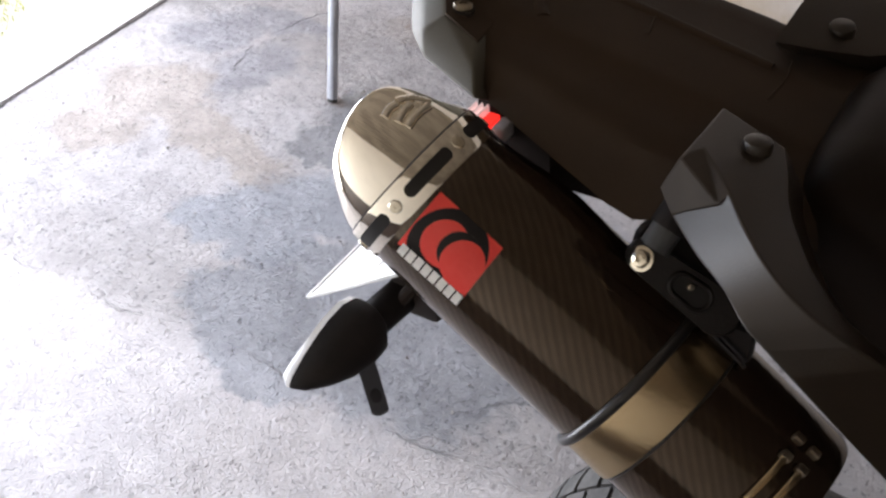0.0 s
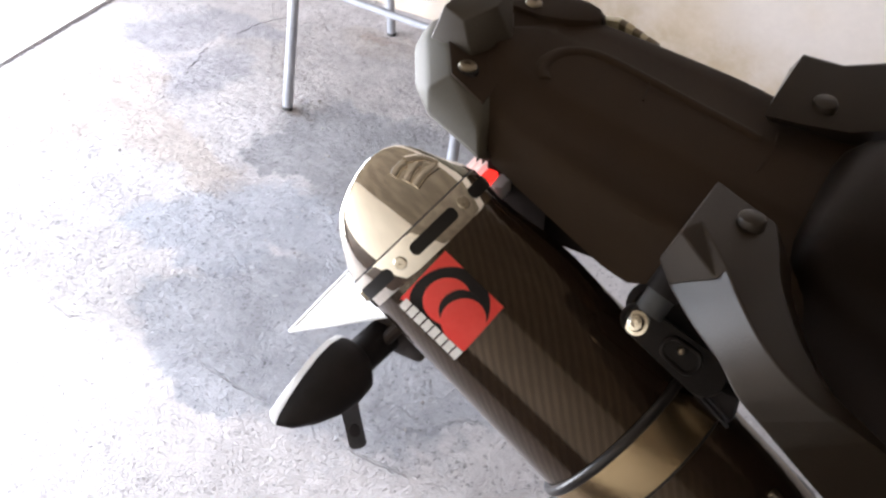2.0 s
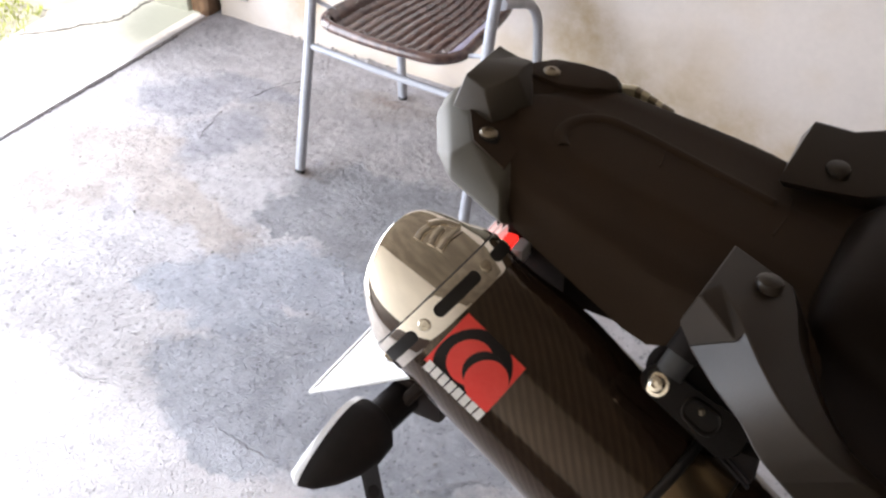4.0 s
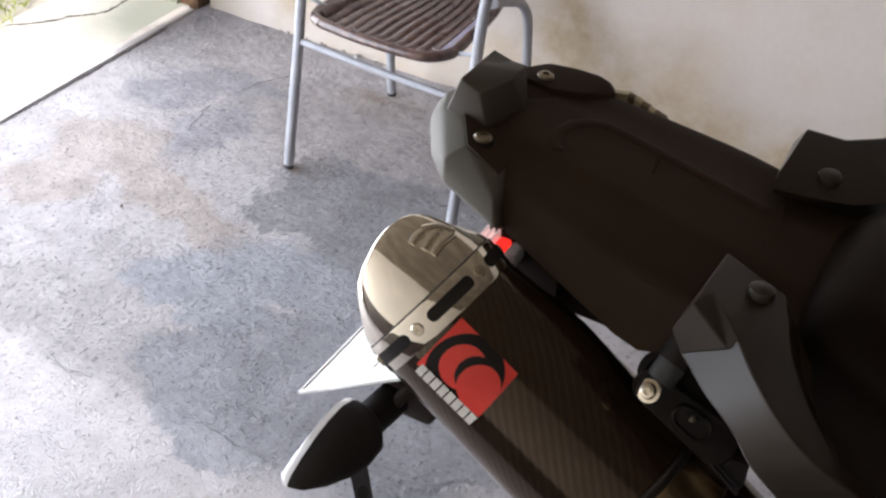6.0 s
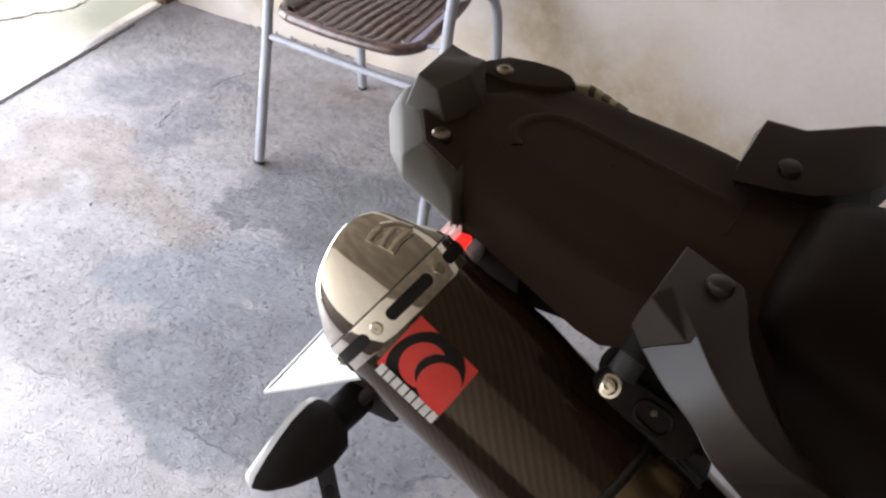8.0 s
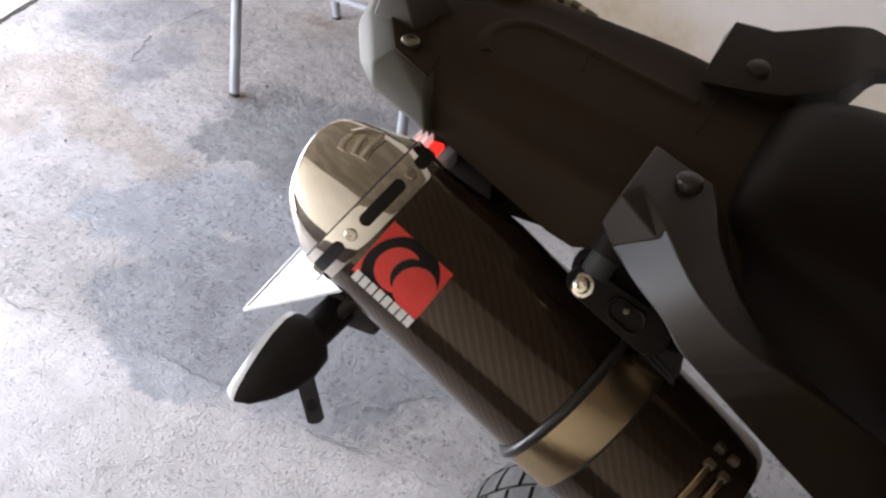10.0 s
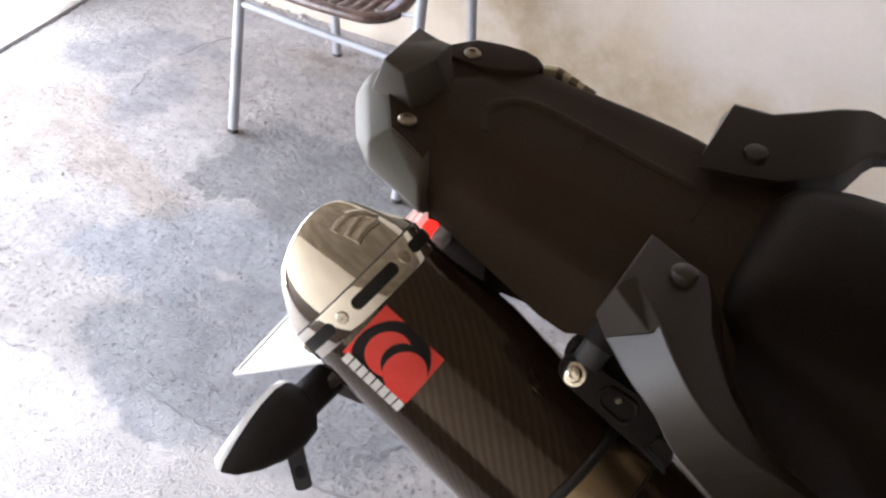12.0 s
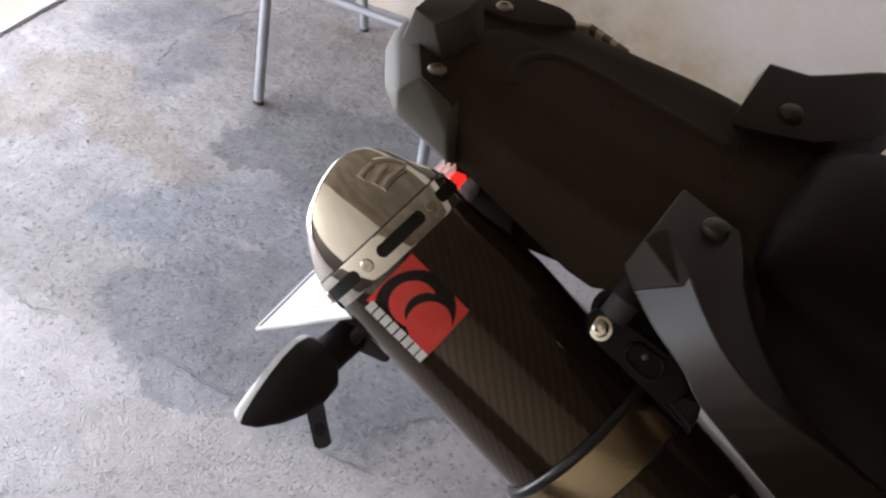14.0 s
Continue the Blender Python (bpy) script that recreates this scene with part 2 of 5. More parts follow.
def wall_material():
    """Cream lime plaster with yellow damp stains and grey rubbing."""
    m = material("cream_plaster", (0.64, 0.575, 0.52), 0.85, 0, (0.54, 0.485, 0.44), 2.2, 60.0, 0.35, 0.9)
    n, l = m.node_tree.nodes, m.node_tree.links
    b = n["Principled BSDF"]
    old = b.inputs["Base Color"].links[0].from_socket
    co = n["Texture Coordinate"]
    t = n.new("ShaderNodeTexNoise")
    t.inputs["Scale"].default_value, t.inputs["Detail"].default_value = 3.1, 7.0
    l.new(co.outputs["Object"], t.inputs["Vector"])
    sep = n.new("ShaderNodeSeparateXYZ")
    l.new(co.outputs["Object"], sep.inputs[0])
    low = n.new("ShaderNodeMapRange")
    low.inputs[1].default_value, low.inputs[2].default_value, low.inputs[3].default_value, low.inputs[4].default_value = 0.0, 0.55, 0.16, -0.10
    l.new(sep.outputs["Z"], low.inputs[0])
    ad = n.new("ShaderNodeMath")
    l.new(t.outputs["Fac"], ad.inputs[0])
    l.new(low.outputs[0], ad.inputs[1])
    st = n.new("ShaderNodeMapRange")
    st.interpolation_type = "SMOOTHSTEP"
    st.inputs[1].default_value, st.inputs[2].default_value, st.inputs[4].default_value = 0.46, 0.74, 0.46
    l.new(ad.outputs[0], st.inputs[0])
    k = n.new("ShaderNodeMix")
    k.data_type = "RGBA"
    k.inputs[7].default_value = (0.56, 0.44, 0.29, 1)
    l.new(st.outputs[0], k.inputs[0])
    l.new(old, k.inputs[6])
    last = k.outputs[2]
    warp = n.new("ShaderNodeVectorMath")
    warp.operation = "MULTIPLY_ADD"
    warp.inputs[1].default_value = (0.5, 0, 0.4)
    l.new(t.outputs["Color"], warp.inputs[0])
    l.new(co.outputs["Object"], warp.inputs[2])
    mottle = n.new("ShaderNodeTexNoise")
    mottle.inputs["Scale"].default_value, mottle.inputs["Detail"].default_value, mottle.inputs["Roughness"].default_value = 9.0, 8.0, 0.7
    l.new(co.outputs["Object"], mottle.inputs["Vector"])
    blotch = n.new("ShaderNodeMapRange")
    blotch.inputs[1].default_value, blotch.inputs[2].default_value, blotch.inputs[3].default_value = 0.32, 0.62, 0.25
    l.new(mottle.outputs["Fac"], blotch.inputs[0])
    # damp patches: along, height, half width, half height
    for x, z, a, c in ((-0.72, 0.12, 0.26, 0.20), (-0.30, 0.06, 0.34, 0.12), (-1.93, 0.20, 0.12, 0.20), (-0.95, 0.27, 0.16, 0.16)):
        off = n.new("ShaderNodeVectorMath")
        off.operation = "SUBTRACT"
        off.inputs[1].default_value = (x + 0.25, 0, z + 0.2)
        l.new(warp.outputs[0], off.inputs[0])
        fit = n.new("ShaderNodeVectorMath")
        fit.operation = "MULTIPLY"
        fit.inputs[1].default_value = (1 / a, 0, 1 / c)
        l.new(off.outputs[0], fit.inputs[0])
        ln = n.new("ShaderNodeVectorMath")
        ln.operation = "LENGTH"
        l.new(fit.outputs[0], ln.inputs[0])
        near = n.new("ShaderNodeMapRange")
        near.interpolation_type = "SMOOTHSTEP"
        near.inputs[1].default_value, near.inputs[2].default_value, near.inputs[4].default_value = 1.5, 0.35, 1.0
        l.new(ln.outputs["Value"], near.inputs[0])
        spots = n.new("ShaderNodeMath")
        spots.operation = "MULTIPLY"
        l.new(near.outputs[0], spots.inputs[0])
        l.new(blotch.outputs[0], spots.inputs[1])
        damp = n.new("ShaderNodeMix")
        damp.data_type = "RGBA"
        damp.inputs[7].default_value = (0.40, 0.31, 0.20, 1)
        l.new(spots.outputs[0], damp.inputs[0])
        l.new(last, damp.inputs[6])
        last = damp.outputs[2]
    l.new(last, b.inputs["Base Color"])
    return m


M_FLOOR, M_WALL, M_CARBON = floor_material(), wall_material(), carbon_material()
M_CEIL = material("ceiling_boards", (0.21, 0.170, 0.125), 0.75, 0, (0.14, 0.112, 0.082), 3.0, 40, 0.3)
M_PAINT = material("cream_wall_paint", (0.82, 0.755, 0.655), 0.7, 0, (0.74, 0.675, 0.58), 2.2, 60.0, 0.2, 0.9)
M_DARK_STRIP = material("reflected_dark_strip", (0.045, 0.026, 0.019), 0.5, 0, (0.030, 0.018, 0.013), 3.0, 60.0, 0.2)
M_BROWNWALL = material("ochre_plaster", (0.47, 0.36, 0.24), 0.85, 0, (0.37, 0.28, 0.18), 2.2, 60, 0.3)
M_YARD = material("yard_concrete", (0.64, 0.625, 0.60), 0.9, 0, (0.54, 0.525, 0.50), 3.0, 70, 0.5)


def shade_yard(m):
    """The pier's shade on the apron, painted as a green-grey patch with an uneven edge."""
    n, l = m.node_tree.nodes, m.node_tree.links
    b = n["Principled BSDF"]
    old = b.inputs["Base Color"].links[0].from_socket
    co = n["Texture Coordinate"]
    t = n.new("ShaderNodeTexNoise")
    t.inputs["Scale"].default_value, t.inputs["Detail"].default_value = 5.0, 7.0
    l.new(co.outputs["Object"], t.inputs["Vector"])
    ad = n.new("ShaderNodeVectorMath")
    ad.operation = "MULTIPLY_ADD"
    ad.inputs[1].default_value = (0.22, 0.22, 0)
    l.new(t.outputs["Color"], ad.inputs[0])
    l.new(co.outputs["Object"], ad.inputs[2])
    sub = n.new("ShaderNodeVectorMath")
    sub.operation = "DISTANCE"
    sub.inputs[1].default_value = (-2.33 + 0.11, 1.62 + 0.11, 0)
    l.new(ad.outputs[0], sub.inputs[0])
    st = n.new("ShaderNodeMapRange")
    st.interpolation_type = "SMOOTHSTEP"
    st.inputs[1].default_value, st.inputs[2].default_value, st.inputs[4].default_value = 0.34, 0.08, 0.9
    l.new(sub.outputs["Value"], st.inputs[0])
    k = n.new("ShaderNodeMix")
    k.data_type = "RGBA"
    k.inputs[7].default_value = (0.24, 0.255, 0.225, 1)
    l.new(st.outputs[0], k.inputs[0])
    l.new(old, k.inputs[6])
    l.new(k.outputs[2], b.inputs["Base Color"])


shade_yard(M_YARD)
M_CRACK = material("dark_crack", (0.11, 0.10, 0.10), 0.9, 0, (0.06, 0.056, 0.054), 30, 200, 0.3)
M_GRIT = material("loose_grit", (0.52, 0.49, 0.46), 0.85, 0, (0.22, 0.20, 0.19), 14, 100, 0.3)
# black plastic made darker: the shade under the tail is in its colour
M_UNDER = material("shaded_black_plastic", (0.018, 0.0128, 0.0105), 0.9, 0, None, 10, 300, 0.1, spec=0.05)
M_SILL = material("pale_sill", (0.46, 0.43, 0.42), 0.8, 0, (0.34, 0.32, 0.31), 9.0, 80, 0.4)
M_OUTWALL = material("mossy_stucco", (0.42, 0.43, 0.38), 0.9, 0, (0.28, 0.31, 0.26), 6.0, 60, 0.5)
M_JAMB = material("rusty_post", (0.20, 0.12, 0.07), 0.8, 0, (0.09, 0.05, 0.03), 14.0, 90, 0.5)
M_GRASS = material("grass", (0.42, 0.47, 0.10), 0.7, 0, (0.26, 0.33, 0.06), 5.0, 40, 0.0)
M_SOIL = material("dry_soil", (0.52, 0.49, 0.44), 0.95, 0, (0.40, 0.37, 0.31), 4.0, 60, 0.6)
M_STEEL_TUBE = material("silver_tube", (0.40, 0.405, 0.43), 0.62, 0.10, (0.32, 0.325, 0.35), 12, 150, 0.05, spec=0.3)
M_CANE = material("brown_cane", (0.120, 0.070, 0.056), 0.27, 0, (0.060, 0.035, 0.030), 40, 200, 0.20, spec=0.75)
# lilac-grey stands in for the doorway's sheen on the seat's right side strand
M_STRIP = material("sheen_lilac_strand", (0.34, 0.32, 0.41), 0.38, 0, (0.22, 0.19, 0.24), 25, 160, 0.15, 0.8)
M_FRAY = material("pale_cane_fibre", (0.42, 0.38, 0.36), 0.5, 0, (0.28, 0.24, 0.22), 60, 200, 0.1)
M_RUBBER = material("black_rubber", (0.0165, 0.0130, 0.0120), 0.65, 0, (0.012, 0.0095, 0.0088), 20, 150, 0.15, spec=0.25)
M_TYRE = material("dusty_tyre", (0.085, 0.080, 0.076), 0.85, 0, (0.04, 0.038, 0.036), 14, 120, 0.4)
M_BLACK = material("black_plastic", (0.031, 0.0200, 0.0145), 0.55, 0, (0.022, 0.0145, 0.0105), 10, 420, 0.12, spec=0.25)
M_TAIL = material("grained_black_plastic", (0.047, 0.0308, 0.0195), 0.66, 0, (0.038, 0.0250, 0.0159), 7, 700, 0.18, 0.6, spec=0.12)
M_HOOD = material("brown_grey_plastic", (0.056, 0.046, 0.034), 0.52, 0, (0.047, 0.038, 0.028), 9, 500, 0.12, spec=0.34)
M_GREY = material("grey_satin_plastic", (0.097, 0.088, 0.069), 0.54, 0.0, (0.081, 0.073, 0.057), 6, 500, 0.10, 0.6, spec=0.26)
M_SEAT = material("black_vinyl", (0.0145, 0.0098, 0.0070), 0.42, 0, (0.0115, 0.0078, 0.0056), 8, 260, 0.06, spec=0.06)
M_RAIL = material("dark_grey_satin_plastic", (0.030, 0.0216, 0.0150), 0.36, 0, (0.0245, 0.0178, 0.0124), 6, 500, 0.08, 0.6, spec=0.40)
M_BEAD = material("glossy_rubber", (0.020, 0.018, 0.017), 0.28, 0, (0.015, 0.0135, 0.013), 20, 150, 0.08, spec=0.6)
M_CAST = material("black_cast_metal", (0.013, 0.0098, 0.0085), 0.34, 0, (0.0095, 0.0072, 0.0062), 24, 240, 0.12, spec=0.32)
M_TAB = material("dark_drilled_steel", (0.022, 0.020, 0.021), 0.5, 0.0, (0.032, 0.030, 0.029), 30, 200, 0.1)
M_CHROME = material("polished_steel", (0.93, 0.88, 0.77), 0.045, 1.0, (0.88, 0.83, 0.72), 5, 90, 0.012)
M_BAND = material("brushed_steel", (0.52, 0.41, 0.26), 0.24, 1.0, (0.42, 0.32, 0.19), 9, 260, 0.06)
M_DARKSTEEL = material("dark_steel", (0.10, 0.10, 0.11), 0.35, 0.8, (0.06, 0.06, 0.065), 12, 200, 0.1)
M_SHINY = material("bright_zinc", (0.74, 0.68, 0.55), 0.24, 1.0, (0.60, 0.54, 0.43), 60, 300, 0.06)
M_BUSH = material("grey_bushing", (0.060, 0.062, 0.064), 0.45, 0, (0.042, 0.043, 0.044), 30, 200, 0.1)
M_BOLT = material("zinc_bolt", (0.36, 0.315, 0.24), 0.36, 1.0, (0.24, 0.20, 0.155), 60, 300, 0.1)
M_RED = material("red_badge", (0.98, 0.080, 0.060), 0.42, 0, (0.94, 0.058, 0.044), 30, 200, 0.02, spec=0.5)
M_BADGE_BLACK = material("black_badge", (0.016, 0.013, 0.012), 0.35, 0, None, 30, 200, 0.02, spec=0.25)
M_WHITE = material("white_print", (0.86, 0.84, 0.80), 0.5, 0, (0.76, 0.74, 0.70), 60, 200, 0.03)
M_PLATE = material("white_plate", (0.80, 0.80, 0.78), 0.40, 0, (0.70, 0.70, 0.68), 12, 150, 0.05)
M_LENS = material("clear_lens", (0.90, 0.90, 0.90), 0.25, 0, (0.82, 0.82, 0.82), 40, 200, 0.1)
M_REDLENS = material("red_lens", (0.95, 0.03, 0.04), 0.15, 0, (0.75, 0.02, 0.025), 60, 200, 0.05, coat=0.6)
M_LAMP = material("lit_red_lens", (0.95, 0.03, 0.03), 0.12, 0, (0.85, 0.02, 0.02), 60, 200, 0.05, coat=0.6)
M_LAMP.node_tree.nodes["Principled BSDF"].inputs["Emission Color"].default_value = (1.0, 0.035, 0.025, 1)
M_LAMP.node_tree.nodes["Principled BSDF"].inputs["Emission Strength"].default_value = 0.6
M_GLOW = material("lit_clear_lens", (0.88, 0.80, 0.79), 0.2, 0, (0.80, 0.70, 0.69), 60, 200, 0.05)
M_GLOW.node_tree.nodes["Principled BSDF"].inputs["Emission Color"].default_value = (1.0, 0.66, 0.64, 1)
M_GLOW.node_tree.nodes["Principled BSDF"].inputs["Emission Strength"].default_value = 0.22
M_AMBER = material("yellowed_lens", (0.66, 0.60, 0.42), 0.32, 0, (0.52, 0.45, 0.28), 50, 200, 0.08)
M_OLIVE = material("olive_lens_cell", (0.17, 0.13, 0.070), 0.4, 0, (0.10, 0.075, 0.042), 50, 200, 0.08)
# near-black paints the shade inside slots, holes and recesses
M_HOLE = material("opening_shade", (0.014, 0.0115, 0.0095), 0.8, 0, None, 20, 100, 0.0)
M_WOODBOX = material("painted_box", (0.55, 0.53, 0.50), 0.6, 0, (0.38, 0.35, 0.31), 20, 120, 0.2)


# ---- builders ----
def mesh_from(bm, name, mat, sharp=35):
    bmesh.ops.recalc_face_normals(bm, faces=bm.faces)
    me = bpy.data.meshes.new(name)
    for f in bm.faces:
        f.smooth = True
    bm.to_mesh(me)
    bm.free()
    me.set_sharp_from_angle(angle=radians(sharp))
    me.materials.append(mat)
    return me


def part(name, bm, mat, parent=None, label="", sharp=35, m=None):
    ob = new(name, mesh_from(bm, name, mat, sharp))
    if parent:
        ob.parent = parent
    if m is not None:
        ob.matrix_local = m
    return tagged(ob, label)


def box(x0, y0, z0, x1, y1, z1, bevel=0.0, seg=2):
    bm = bmesh.new()
    bmesh.ops.create_cube(bm, size=1)
    for v in bm.verts:
        v.co = Vector(((x0 + x1) / 2 + v.co.x * (x1 - x0), (y0 + y1) / 2 + v.co.y * (y1 - y0), (z0 + z1) / 2 + v.co.z * (z1 - z0)))
    if bevel:
        bmesh.ops.bevel(bm, geom=bm.edges[:], offset=bevel, segments=seg, affect="EDGES", profile=0.6)
    return bm


def loft(sections, closed=True, caps=True):
    """A skin over sections with the same number of points each."""
    bm = bmesh.new()
    rows = [[bm.verts.new(p) for p in s] for s in sections]
    for a, b in zip(rows, rows[1:]):
        n = len(a)
        for i in range(n if closed else n - 1):
            bm.faces.new((a[i], a[(i + 1) % n], b[(i + 1) % n], b[i]))
    if caps:
        bm.faces.new(rows[0])
        bm.faces.new(rows[-1])
    return bm


def smooth_path(points, n=8):
    """Catmull-Rom through the points."""
    ps = [Vector(p) for p in points]
    ps = [2 * ps[0] - ps[1], *ps, 2 * ps[-1] - ps[-2]]
    out = []
    for i in range(1, len(ps) - 2):
        a, b, c, d = ps[i - 1:i + 3]
        for k in range(n):
            t = k / n
            out.append(0.5 * (2 * b + (c - a) * t + (2 * a - 5 * b + 4 * c - d) * t * t + (3 * b - a - 3 * c + d) * t ** 3))
    return out + [ps[-2]]


def tube(points, r, sides=14, n=8, radii=None, smooth=True):
    """A round bar along a path."""
    path = smooth_path(points, n) if smooth else [Vector(p) for p in points]
    secs, up = [], None
    for i, p in enumerate(path):
        d = (path[min(i + 1, len(path) - 1)] - path[max(i - 1, 0)]).normalized()
        if up is None:
            up = Vector((0, 0, 1)) if abs(d.z) < 0.9 else Vector((1, 0, 0))
        s = d.cross(up).normalized()
        up = s.cross(d).normalized()
        rr = radii[i] if radii else r
        secs.append([p + rr * (math.cos(k * math.tau / sides) * s + math.sin(k * math.tau / sides) * up) for k in range(sides)])
    return loft(secs)


def lathe(profile, sides=64):
    """Turned about z: profile of (radius, height)."""
    secs = [[(r * math.cos(k * math.tau / sides), r * math.sin(k * math.tau / sides), h) for k in range(sides)] for r, h in profile]
    return loft(secs)


def joined(*bms):
    out = bmesh.new()
    for b in bms:
        me = bpy.data.meshes.new("tmp")
        b.to_mesh(me)
        b.free()
        out.from_mesh(me)
        bpy.data.meshes.remove(me)
    return out


def moved(bm, m):
    bmesh.ops.transform(bm, matrix=m, verts=bm.verts)
    return bm


def structure(name, bm, mat, label, category):
    return tagged(part(name, bm, mat), label, category, kind="structure")


# ---- the garage ----
DOOR_X, WALL_Y = -2.27, 1.745
EAST_X, SOUTH_Y, TOP_Z = 3.6, -1.9, 2.42


def uneven_sheet(x0, y0, x1, y1, step, z, amp, seed):
    bm = bmesh.new()
    nx, ny = max(2, int((x1 - x0) / step)), max(2, int((y1 - y0) / step))
    grid = []
    for j in range(ny + 1):
        row = []
        for i in range(nx + 1):
            x, y = x0 + (x1 - x0) * i / nx, y0 + (y1 - y0) * j / ny
            h = noise.noise(Vector((x * 1.7 + seed, y * 1.7, 0))) + 0.5 * noise.noise(Vector((x * 6 + seed, y * 6, 3)))
            row.append(bm.verts.new((x, y, z + amp * h)))
        grid.append(row)
    for j in range(ny):
        for i in range(nx):
            bm.faces.new((grid[j][i], grid[j][i + 1], grid[j + 1][i + 1], grid[j + 1][i]))
    return bm


floor = structure("floor", uneven_sheet(DOOR_X, SOUTH_Y, EAST_X, WALL_Y + 0.02, 0.05, -0.001, 0.0022, 4), M_FLOOR, "rough old pitted concrete garage floor with worn patches", "floor")


def rough_wall(x0, x1, y, thick, height):
    """A plastered wall whose face is slightly wavy and whose foot is crumbled."""
    bm = bmesh.new()
    nx, nz = int((x1 - x0) / 0.05), 44
    face = []
    for j in range(nz + 1):
        z = -0.02 + (height + 0.02) * (j / nz) ** 1.6
        row = []
        for i in range(nx + 1):
            x = x0 + (x1 - x0) * i / nx
            w = 0.004 * noise.noise(Vector((x * 2.2, z * 2.2, 7)))
            crumble = max(0.0, 1 - z / 0.09) * (0.012 * noise.noise(Vector((x * 9, z * 14, 1))) + 0.008 * noise.noise(Vector((x * 31, z * 30, 5))))
            row.append(bm.verts.new((x, y + w - crumble - 0.040 * (x - x0), z)))
        face.append(row)
    for j in range(nz):
        for i in range(nx):
            bm.faces.new((face[j][i], face[j][i + 1], face[j + 1][i + 1], face[j + 1][i]))
    back = [bm.verts.new(c) for c in ((x0, y + thick, -0.02), (x1, y + thick, -0.02), (x1, y + thick, height), (x0, y + thick, height))]
    bm.faces.new(back)
    bm.faces.new([*[r[0] for r in face], back[3], back[0]])
    bm.faces.new([*[r[-1] for r in face], back[2], back[1]])
    bm.faces.new([*face[-1], back[2], back[3]])
    return bm


structure("wall_north", rough_wall(DOOR_X + 0.03, EAST_X, WALL_Y - 0.008, 0.15, TOP_Z), M_WALL, "cream plastered garage wall with yellow damp stains", "wall")
structure("wall_south", box(DOOR_X, SOUTH_Y - 0.15, -0.02, EAST_X, SOUTH_Y, TOP_Z), M_PAINT, "cream painted garage wall", "wall")
# unseen strip, added for the dark crescent mirrored in the outlet cap
structure("dark_strip_south", box(DOOR_X + 0.004, SOUTH_Y, -0.02, EAST_X - 0.004, SOUTH_Y + 0.008, 0.75, 0.002, 1), M_DARK_STRIP, "dark brown strip added unseen along the wall", "dado")
structure("wall_east", box(EAST_X, SOUTH_Y - 0.15, -0.02, EAST_X + 0.15, WALL_Y + 0.15, TOP_Z), M_BROWNWALL, "ochre plastered garage end wall", "wall")


def board_ceiling():
    """Boards with open joints under a slab."""
    bm = box(DOOR_X - 0.16, SOUTH_Y - 0.15, TOP_Z + 0.02, EAST_X + 0.15, WALL_Y + 0.16, TOP_Z + 0.12)
    y, boards = SOUTH_Y - 0.14, []
    while y < WALL_Y + 0.02:
        boards.append(box(DOOR_X - 0.15, y, TOP_Z - 0.002, EAST_X + 0.14, y + 0.125, TOP_Z + 0.021, 0.003, 1))
        y += 0.135
    return joined(bm, *boards)


structure("ceiling", board_ceiling(), M_CEIL, "pale brown boarded garage ceiling", "ceiling")
structure("lintel_wall", box(DOOR_X - 0.15, SOUTH_Y - 0.15, 2.18, DOOR_X, WALL_Y + 0.15, TOP_Z - 0.002), M_WALL, "plastered wall over the open garage doorway", "wall")
structure("wall_west", box(DOOR_X - 0.15, SOUTH_Y - 0.15, -0.02, DOOR_X - 0.002, -1.6, 2.178), M_WALL, "plastered pier beside the open garage doorway", "wall")

# doorway: a pale raised sill, rusty post, mossy outer wall
sill = bmesh.new()
sections = []
for i in range(61):
    y = SOUTH_Y + 0.3 + (WALL_Y - 0.06 - SOUTH_Y - 0.3) * i / 60
    w = 0.004 * noise.noise(Vector((y * 4, 0, 2)))
    sections.append([(DOOR_X - 0.045 + w, y, -0.02), (DOOR_X - 0.042 + w, y, 0.008), (DOOR_X - 0.004 + w, y, 0.010 + w * 0.4), (DOOR_X + 0.008 + w, y, 0.007), (DOOR_X + 0.011 + w, y, -0.02)])
structure("door_sill", loft(sections), M_SILL, "pale worn concrete sill along the open doorway", "sill")
structure("door_post", box(DOOR_X - 0.070, WALL_Y - 0.040, -0.01, DOOR_X + 0.006, WALL_Y + 0.02, 2.178, 0.006), M_JAMB, "rusty brown post at the open doorway", "door post")
structure("outer_wall", box(-2.50, WALL_Y - 0.055, -0.02, DOOR_X - 0.072, WALL_Y + 0.25, 2.6, 0.01), M_OUTWALL, "grey-green mossy plastered wall outside the doorway", "wall")
yard = structure("yard", uneven_sheet(-2.72, -6.0, DOOR_X - 0.03, 5.0, 0.06, 0.002, 0.004, 9), M_YARD, "sunlit cracked concrete apron outside the garage", "pavement")


def crack(points, width, z, seed):
    """A jagged dark crack that opens and closes along its way."""
    rng = random.Random(seed)
    path = smooth_path([(x, y, z) for x, y in points], 7)
    secs = []
    for i, p in enumerate(path):
        d = (path[min(i + 1, len(path) - 1)] - path[max(i - 1, 0)]).normalized()
        side = Vector((-d.y, d.x, 0))
        c = p + side * rng.uniform(-1, 1) * 0.0045
        w = width * rng.uniform(0.15, 1.0) * min(1, 0.3 + min(i, len(path) - 1 - i) / 4)
        secs.append([c - side * w - Vector((0, 0, 0.004)), c - side * w, c + side * w, c + side * w - Vector((0, 0, 0.004))])
    return loft(secs)


